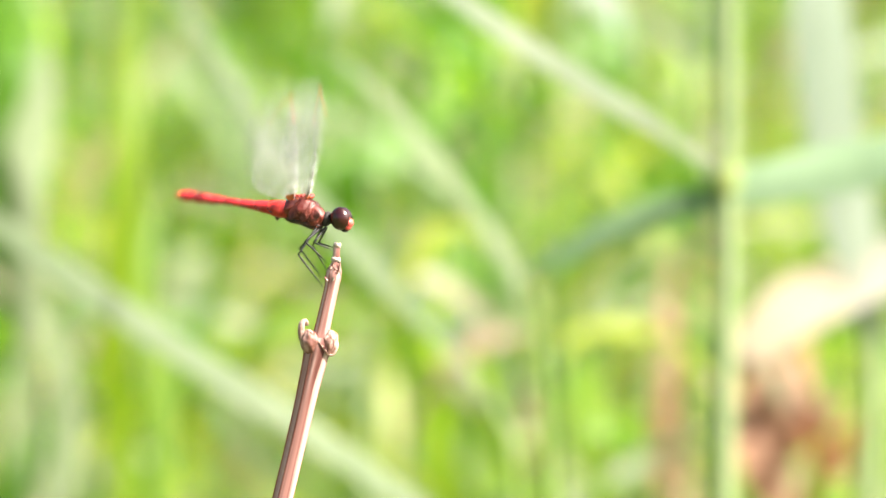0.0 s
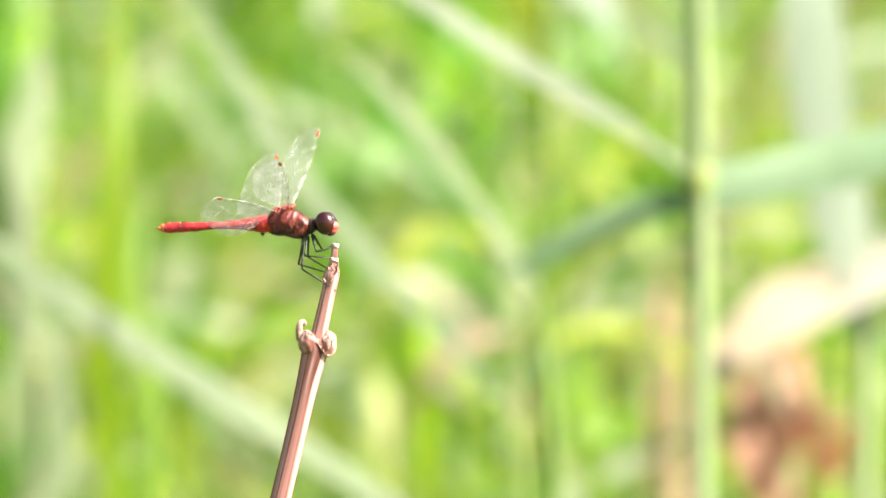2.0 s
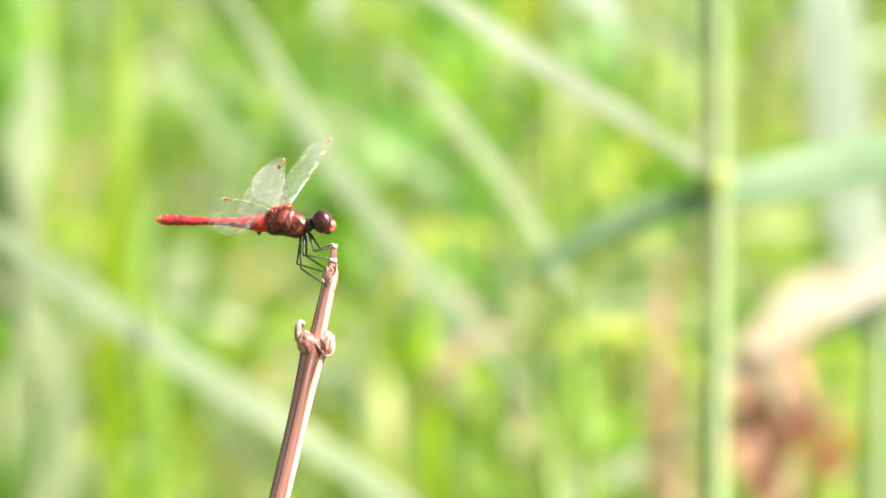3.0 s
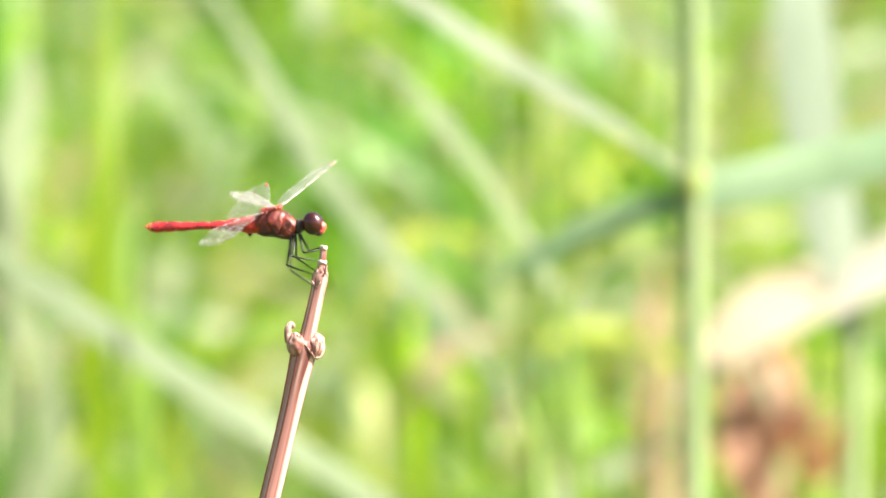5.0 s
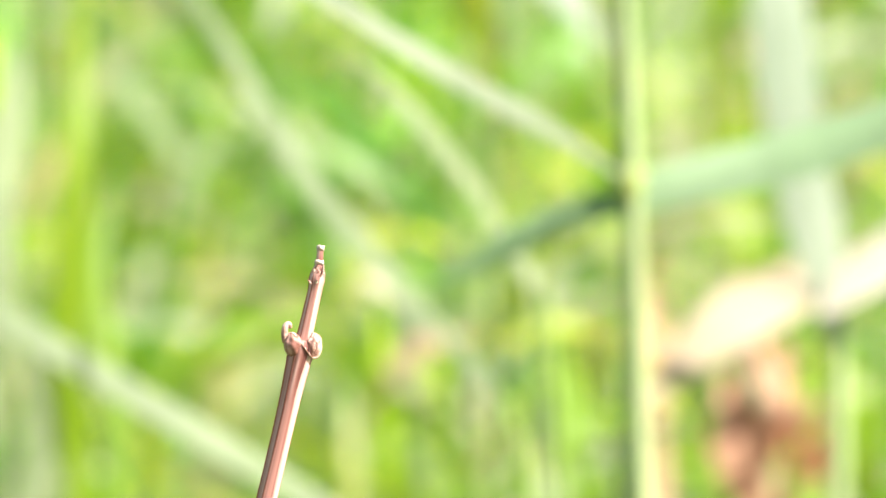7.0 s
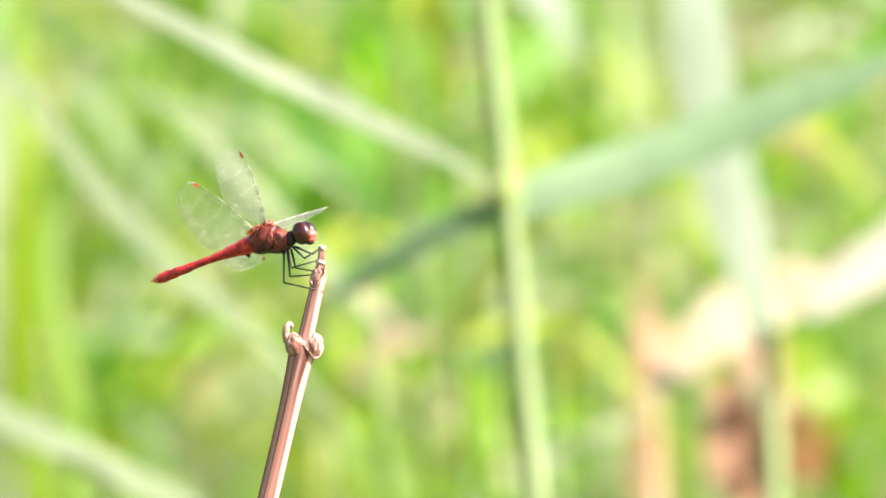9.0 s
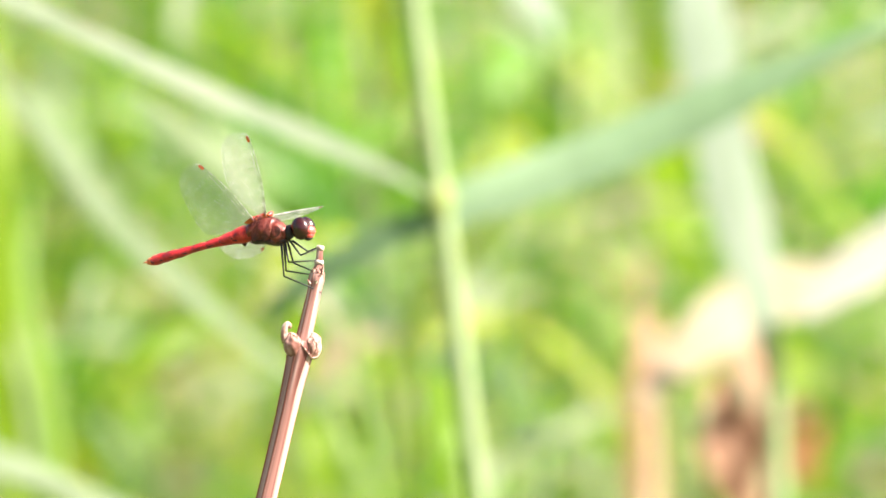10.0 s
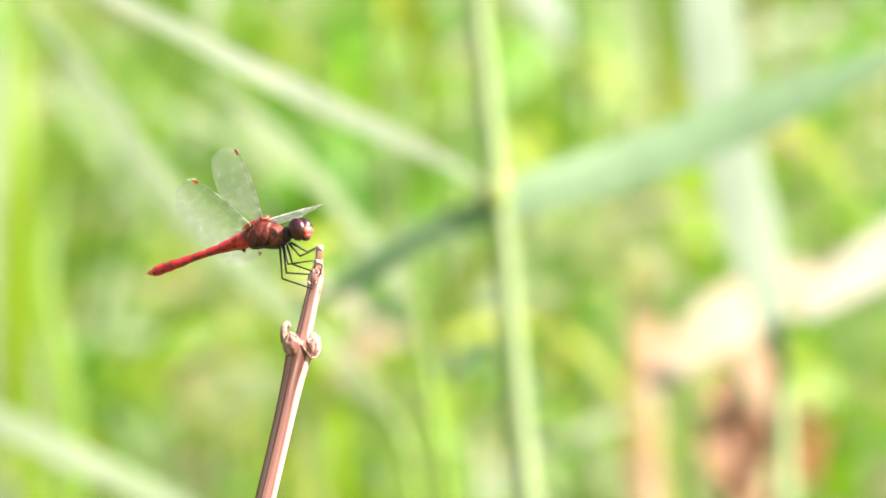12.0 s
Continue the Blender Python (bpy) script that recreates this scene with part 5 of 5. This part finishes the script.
# ---- what moves ----
# seconds, place of the head (x, y, z), heading towards the viewer, nose up, abdomen raised, head turned, in flight or not
FLIGHT = [
    (0, -0.02169, 2.0000, 0.60618, 8, -8.4, -0.4, 6, 0.35),
    (0.1, -0.02154, 2.0000, 0.60596, 16, -10.8, 6.5, 7, 0.15),
    (0.2, -0.02201, 2.0000, 0.60586, 14, -11.3, 1.2, 8, 0),
    (0.5, -0.02254, 2.0000, 0.60557, 21, -9.8, 9.8, 10, 0),
    (0.75, -0.02296, 2.0000, 0.60570, 13, -8.0, 0.2, 9, 0),
    (1, -0.02327, 2.0000, 0.60582, 8, -6.2, -5.1, 9, 0),
    (1.5, -0.02363, 2.0000, 0.60557, 8, -4.6, -5.6, 8, 0),
    (2, -0.02451, 2.0000, 0.60533, 8, 1.1, -1.2, 7, 0),
    (2.5, -0.02460, 2.0000, 0.60537, 8, 2.3, -1.8, 6, 0),
    (2.7, -0.02490, 2.0000, 0.60563, 8, 2.3, 3.5, 5, 0),
    (3.5, -0.02454, 2.0000, 0.60573, 8, 2.2, 4.6, 3, 0),
    (4.3, -0.02405, 2.0000, 0.60606, 8, 2.2, 6.8, 2, 0),
    (4.5, -0.02417, 2.0000, 0.60612, 8, 1.6, 7.1, 1, 0),
    (5, -0.02472, 2.0000, 0.60570, 8, 1.7, 0.3, 0, 0),
    (5.0334, -0.02603, 2.0000, 0.60737, 10, 2.8, 1.3, 0, 0.5),
    (5.1, -0.03569, 2.0000, 0.61884, 20, 5.0, -1.9, 0, 1),
    (5.2, -0.04350, 2.0000, 0.66119, 20, 4.4, -6.8, 0, 1),
    (5.4, -0.04823, 2.0500, 0.73862, 10, 3.1, -2.3, 0, 1),
    (5.7, -0.04557, 2.0500, 0.73863, 5, 1.2, -4.5, 0, 1),
    (5.8667, -0.03634, 2.0000, 0.66357, 5, 0.2, -6.7, 0, 1),
    (5.9333, -0.03326, 2.0000, 0.63209, 5, -1.3, -5.7, 0, 1),
    (6, -0.02714, 2.0000, 0.61297, 5, -4.0, -6.7, 0, 1),
    (6.0334, -0.02290, 2.0000, 0.61290, 8, -5.0, 5.0, 0, 1),
    (6.1, -0.01488, 2.0000, 0.61200, 25, -8.0, -6.9, 0, 0.9),
    (6.2, -0.02213, 2.0000, 0.60535, 8, -12.0, -9.2, 0, 0.3),
    (6.3, -0.02307, 2.0000, 0.60511, 8, -12.0, -7.6, 0, 0.15),
    (6.4, -0.02462, 2.0000, 0.60451, 8, -5.1, -20.6, 0, 0),
    (6.5, -0.02460, 2.0000, 0.60416, 8, 1.7, -9.5, 0, 0),
    (6.6, -0.02487, 2.0000, 0.60429, 8, 1.7, -9.3, 1, 0),
    (6.7, -0.02393, 2.0000, 0.60600, 15, 8.0, 5.6, 2, 0.4),
    (6.8, -0.02833, 2.0000, 0.62490, 20, 8.0, 2.0, 2, 1),
    (6.9, -0.03684, 2.0500, 0.67217, 20, 8.0, 3.2, 3, 1),
    (7.2, -0.04301, 2.0500, 0.73882, 15, 8.0, 9.5, 5, 1),
    (7.6, -0.03345, 2.0500, 0.73884, 20, 8.0, 9.3, 9, 1),
    (7.8, -0.02382, 2.0000, 0.65645, 35, 8.0, 3.9, 10, 1),
    (7.9, -0.02204, 2.0000, 0.61768, 43, 8.0, 4.2, 11, 1),
    (8.0, -0.02316, 2.0000, 0.60496, 43, 8.0, 2.7, 12, 0.3),
    (8.1, -0.02344, 2.0000, 0.60363, 43, 8.0, 3.8, 12, 0),
    (8.3, -0.02375, 2.0000, 0.60351, 38, 8.0, 3.2, 14, 0),
    (8.5, -0.02423, 2.0000, 0.60351, 35, 7.2, -2.0, 14, 0),
    (8.7, -0.02479, 2.0000, 0.60339, 35, 9.0, 1.5, 15, 0),
    (8.8, -0.02549, 2.0000, 0.60339, 32, 9.9, -1.3, 15, 0),
    (9, -0.02629, 2.0000, 0.60376, 20, 11.7, -7.7, 16, 0),
    (9.25, -0.02619, 2.0000, 0.60460, 19, 8.5, -7.7, 16, 0),
    (9.5, -0.02609, 2.0000, 0.60497, 18, 5.3, -8.9, 16, 0),
    (10, -0.02617, 2.0000, 0.60473, 17, 5.4, -9.9, 17, 0),
    (10.5, -0.02609, 2.0000, 0.60473, 17, 7.1, -10.3, 17, 0),
    (11, -0.02638, 2.0000, 0.60460, 18, 9.2, -7.8, 17, 0),
    (11.5, -0.02629, 2.0000, 0.60473, 18, 9.1, -7.7, 18, 0),
    (12, -0.02663, 2.0000, 0.60457, 20, 10.5, -7.7, 18, 0),
]
# seconds, then across and up, in millimetres, of the tips of the four wings from their roots
BEATS = [
    (0, 0.6, 23.0, -4.8, 21.8, 1.0, 24.0, -3.0, 21.8),
    (0.0334, -0.6, 10.9, -9.1, 10.9, 3.0, 14.5, -2.4, 14.5),
    (0.0667, -1.8, 14.5, -9.7, 9.1, 4.2, 17.0, -1.2, 15.8),
    (0.1, -1.2, 17.0, -10.3, 10.3, 4.2, 18.8, -1.0, 16.4),
    (0.2, -1.8, 15.8, -12.1, 8.5, 4.6, 17.9, -1.8, 12.7),
    (0.5, -0.5, 17.3, -17.0, 6.6, 9.2, 22.6, -7.5, 10.8),
    (0.75, -2.4, 11.5, -12.1, 5.5, 7.3, 16.4, -2.4, 11.1),
    (1, -3.3, 8.5, -11.5, 4.6, 6.1, 13.9, -1.2, 11.5),
    (1.5, -2.4, 9.2, -12.7, 3.6, 4.8, 15.8, -3.0, 11.1),
    (2, -3.6, 9.7, -14.3, 1.8, 4.5, 17.6, -2.4, 12.6),
    (2.5, -3.6, 8.5, -14.5, 0.6, 6.4, 16.7, -0.8, 11.9),
    (2.7, -3.0, 9.1, -12.7, 1.8, 7.5, 16.7, 0.0, 12.1),
    (3.5, -3.0, 7.9, -11.5, 0.6, 9.1, 12.7, 0.0, 9.7),
    (4.3, -2.7, 6.1, -8.5, -1.0, 10.7, 9.0, -0.6, 6.3),
    (4.5, -2.4, 6.1, -8.7, -2.2, 10.2, 7.5, 0.0, 7.5),
    (5, -6.5, 3.6, -12.0, -5.0, 11.5, 10.5, -1.8, 6.1),
    (5.0334, -6.3, 4.2, -12.0, -4.2, 11.0, 11.2, -2.0, 7.0),
    (5.0667, -4.8, 21.8, -9.7, 19.4, 1.2, 23.0, -4.8, 20.6),
    (5.1, -1.2, 18.2, -7.3, 14.5, 7.3, 15.8, -1.2, 14.5),
    (5.2, -3.6, -10.9, -9.7, -9.7, 4.8, -9.7, -4.8, -8.5),
    (5.4, -1.2, 18.2, -7.3, 14.5, 7.3, 15.8, -1.2, 14.5),
    (5.7, -3.6, -10.9, -9.7, -9.7, 4.8, -9.7, -4.8, -8.5),
    (5.9, -4.8, -7.3, -10.9, -7.3, 4.8, -7.3, -6.1, -6.1),
    (5.9667, -3.6, 7.3, -15.8, 2.4, 2.4, 7.3, -10.9, 3.6),
    (6, -3.4, 20.6, -16.7, 13.9, -1.2, 21.8, -14.5, 15.8),
    (6.0334, -3.6, 24.8, -14.5, 20.0, -1.2, 25.4, -13.3, 20.6),
    (6.0667, -3.6, 9.7, -13.3, 4.8, 2.4, 9.7, -8.5, 4.8),
    (6.1, -2.4, -1.2, -9.7, -2.4, 4.8, 1.2, -3.6, 0.0),
    (6.1334, -2.4, 12.1, -10.9, 7.3, 2.4, 14.5, -7.3, 9.7),
    (6.2, -7.5, 24.8, -10.9, 21.8, -6.7, 25.4, -10.3, 22.4),
    (6.3, -7.0, 25.7, -11.9, 17.0, -4.8, 26.9, -10.9, 18.2),
    (6.4, -7.3, 18.2, -13.3, 9.7, -2.4, 20.0, -8.5, 15.8),
    (6.4667, -6.1, 12.1, -15.5, 4.0, 1.8, 18.2, -10.0, 13.2),
    (6.5, -3.6, 8.5, -16.5, 2.4, 6.1, 14.9, -10.3, 12.6),
    (6.5334, -1.2, 6.7, -16.0, 2.0, 9.1, 10.9, -10.0, 12.2),
    (6.6, -3.0, 7.9, -16.0, 3.0, 7.5, 13.3, -9.8, 12.6),
    (6.6667, -7.3, 18.2, -13.3, 13.3, 1.2, 18.2, -8.5, 15.8),
    (6.7, -12.1, 23.6, -15.8, 18.2, -7.3, 24.8, -13.3, 20.6),
    (6.8, -3.6, -10.9, -9.7, -9.7, 4.8, -9.7, -4.8, -8.5),
    (6.9, -1.2, 18.2, -7.3, 14.5, 7.3, 15.8, -1.2, 14.5),
    (7.1, -3.6, -10.9, -9.7, -9.7, 4.8, -9.7, -4.8, -8.5),
    (7.4, -1.2, 18.2, -7.3, 14.5, 7.3, 15.8, -1.2, 14.5),
    (7.7, -3.6, -10.9, -9.7, -9.7, 4.8, -9.7, -4.8, -8.5),
    (7.9, -7.3, 24.2, -12.1, 20.6, -2.4, 24.8, -7.3, 21.8),
    (8.1, -13.8, 19.4, -18.2, 14.2, 18.2, 4.2, 2.0, -7.0),
    (8.3, -13.8, 20.0, -19.8, 13.4, 17.6, 3.0, 2.0, -7.0),
    (8.5, -15.1, 18.2, -21.4, 12.4, 17.0, 3.0, 2.0, -7.0),
    (8.7, -14.5, 18.2, -20.8, 12.4, 16.8, 3.0, 2.0, -7.0),
    (9, -7.3, 15.8, -15.0, 9.6, 11.2, 3.2, -1.0, -7.5),
    (9.25, -5.5, 16.7, -13.9, 11.9, 10.7, 2.2, -1.0, -7.5),
    (9.5, -5.1, 17.3, -13.2, 11.6, 9.0, 1.3, -1.0, -7.5),
    (10, -5.8, 17.7, -13.6, 11.5, 10.2, 1.5, -1.0, -7.5),
    (10.5, -6.3, 17.6, -13.8, 11.7, 8.8, 1.1, -1.0, -7.5),
    (11, -6.7, 17.0, -14.4, 11.0, 8.9, 1.4, -1.0, -7.5),
    (11.5, -7.0, 16.0, -13.9, 10.1, 10.3, 2.2, -1.0, -7.5),
    (12, -7.6, 15.4, -14.2, 9.2, 10.7, 2.7, -1.0, -7.5),
]
# seconds, lean of the reeds to the left in degrees
GUST = [(0, -0.00), (0.2, 0.60), (0.4, 1.06), (0.5, 0.93), (1, 1.00), (1.5, 0.81), (2, 0.72), (2.5, 0.28), (2.7, 0.22), (3.5, 0.16), (4.3, 0.29), (4.5, 0.48), (4.9, 0.47), (5.2, 1.04), (5.5, 1.62), (5.8, 3.09), (6, 3.63), (6.1, 3.47), (6.4, 2.67), (6.5, 2.75), (6.7, 2.24), (7.5, 2.63), (8.3, 3.10), (8.5, 3.70), (8.7, 4.12), (9, 6.09), (9.3, 7.01), (9.5, 7.51), (9.6, 7.90), (9.9, 8.09), (10.2, 7.56), (10.5, 6.95), (10.8, 6.51), (11, 5.47), (11.4, 5.79), (11.7, 6.52), (12, 6.27)]
BROAD_GUST = [(0, -0.00), (0.5, 0.41), (1, 0.31), (1.5, 0.21), (2, 0.19), (2.5, -0.41), (4.5, -0.30), (5.5, 0.66), (6, 0.69), (6.5, 0.67), (8.5, 1.61), (9, 3.31), (9.5, 4.39), (10, 3.08), (10.5, 1.77), (11, 1.83), (12, 2.81)]
SLANT_GUST = [(0, -0.00), (0.5, 0.71), (1, 0.69), (1.5, 0.64), (2, -0.34), (2.5, -1.70), (3.5, -1.75), (4.5, -1.69), (5, -1.62), (5.5, -1.32), (5.8, 0.22), (6, 0.96), (6.2, -0.01), (6.5, -1.29), (7.5, -0.74), (8.5, 0.10), (8.7, 1.42), (9, 5.63), (9.5, 8.07), (10, 5.96), (10.5, 3.84), (11, 4.56), (11.5, 4.20), (12, 3.54)]
LOW_GUST = [(0, -0.00), (0.5, -0.03), (2.5, 0.03), (4.5, -0.07), (6, -0.13), (6.7, -0.15), (8.5, 0.11), (8.7, 1.15), (9, 3.78), (9.5, 5.44), (10.5, 5.10), (11, 4.80), (12, 5.38)]


CREAM_GUST = [(0, 0.00), (0.5, 0.95), (1, 0.75), (1.5, 0.65), (2, 0.45), (2.5, -0.70), (3.5, -0.50), (4.3, 0.30), (5, 0.75), (5.5, 1.10), (6, 1.85), (6.5, 1.85), (7.5, 1.20), (8.3, 0.75), (8.5, 0.80), (9, 1.90), (10, 1.90), (11, 1.80), (12, 1.85)]


def body_pose(row):
    t, x, y, z, yaw, nose, tail, turn, flying = row
    m = pose(0, 0, 0, 0, -nose, -yaw)
    at = Vector((x, y, z)) - m @ Vector((HEAD_AT * MM, 0, 0))
    return Matrix.Translation(at) @ m


def axes(x, y):
    """A turn whose x axis is x and whose y axis lies towards y."""
    x = x.normalized()
    z = x.cross(y).normalized()
    y = z.cross(x)
    return Matrix((x, y, z)).transposed().to_4x4()


def wing_pose(root, tip, span, side, body, hang):
    """The wing's pose on the body, from where its tip lies across and up; the rest of its length goes to its own side."""
    dx, dz = tip[0] * MM, tip[1] * MM
    rest = math.sqrt(max((span * MM) ** 2 - dx * dx - dz * dz, (2.0 * MM) ** 2))
    turn = body.to_3x3().inverted()
    s = turn @ Vector((dx, side * rest, dz))
    c = Vector((-1, 0, -hang))
    return Matrix.Translation(root) @ axes(s, c)


def leg_poses(hip, a, b, foot):
    """Thigh and shin that reach from the hip to the foot, the knee pointing back and out."""
    d = foot - hip
    far = min(max(d.length, abs(a - b) * MM * 1.05), (a + b) * MM * 0.995)
    d.normalize()
    bend = math.acos(max(-1, min(1, ((a * MM) ** 2 + far ** 2 - (b * MM) ** 2) / (2 * a * MM * far))))
    out = Vector((-1.0, 0.9 * (1 if hip.y > 0 else -1), -0.35))
    out = (out - d * out.dot(d)).normalized()
    knee = hip + (d * math.cos(bend) + out * math.sin(bend)) * a * MM
    thigh = Matrix.Translation(hip) @ axes(knee - hip, Vector((0, 1, 0.1)))
    shin = Matrix.Translation(knee) @ axes(hip + d * far - knee, Vector((0, 1, 0.1)))
    return thigh, thigh.inverted() @ shin


# how the wings hang while the insect sits with them spread towards the viewer
STRIKE = {"near_fore": -0.15, "near_hind": 0.75, "far_fore": 0.46, "far_hind": 0.4}


def motions():
    walk(BODY, [(r[0], body_pose(r)) for r in FLIGHT])
    walk(HEAD, [(r[0], pose(HEAD_AT * MM, 0, 0, 0, 0, -r[7])) for r in FLIGHT])
    walk(ABDOMEN, [(r[0], pose(0, 0, 0.4 * MM, 0, r[6], 0)) for r in FLIGHT])
    for k, (key, side, span, hang) in enumerate((("near_fore", -1, 28.0, 0.35), ("near_hind", -1, 27.0, 0.7), ("far_fore", 1, 28.0, 0.5), ("far_hind", 1, 27.0, 0.4))):
        wing = WINGS[key]
        root = wing.location.copy()
        walk(wing, [(b[0], wing_pose(root, b[1 + 2 * k:3 + 2 * k], span, side, body_pose(between(FLIGHT, b[0])), 0.35 if key == "far_hind" and b[0] > 7.8 else STRIKE[key] if 3.9 < b[0] < 5.02 else 0.3 if key == "far_fore" and b[0] > 7.8 else hang)) for b in BEATS])
    for hip, a, b, foot, hang, femur, shin in LEGSET:
        thighs, shins = [], []
        for r in FLIGHT:
            m = body_pose(r)
            grip = m.inverted() @ foot
            u, v = leg_poses(hip, a, b, grip.lerp(hang, r[8]))
            thighs.append((r[0], u))
            shins.append((r[0], v))
        walk(femur, thighs)
        walk(shin, shins)
    for ob, base, strength, gust in LEANERS:
        rows = {"broad": BROAD_GUST, "slant": SLANT_GUST, "low": LOW_GUST, "cream": CREAM_GUST}.get(gust, GUST)
        late = 0.12 if gust == "bed" else 0.0
        walk(ob, [(t, pose(*base, 0, -between(rows, max(0, t - late))[1] * strength, 0)) for t, _ in rows])


motions()
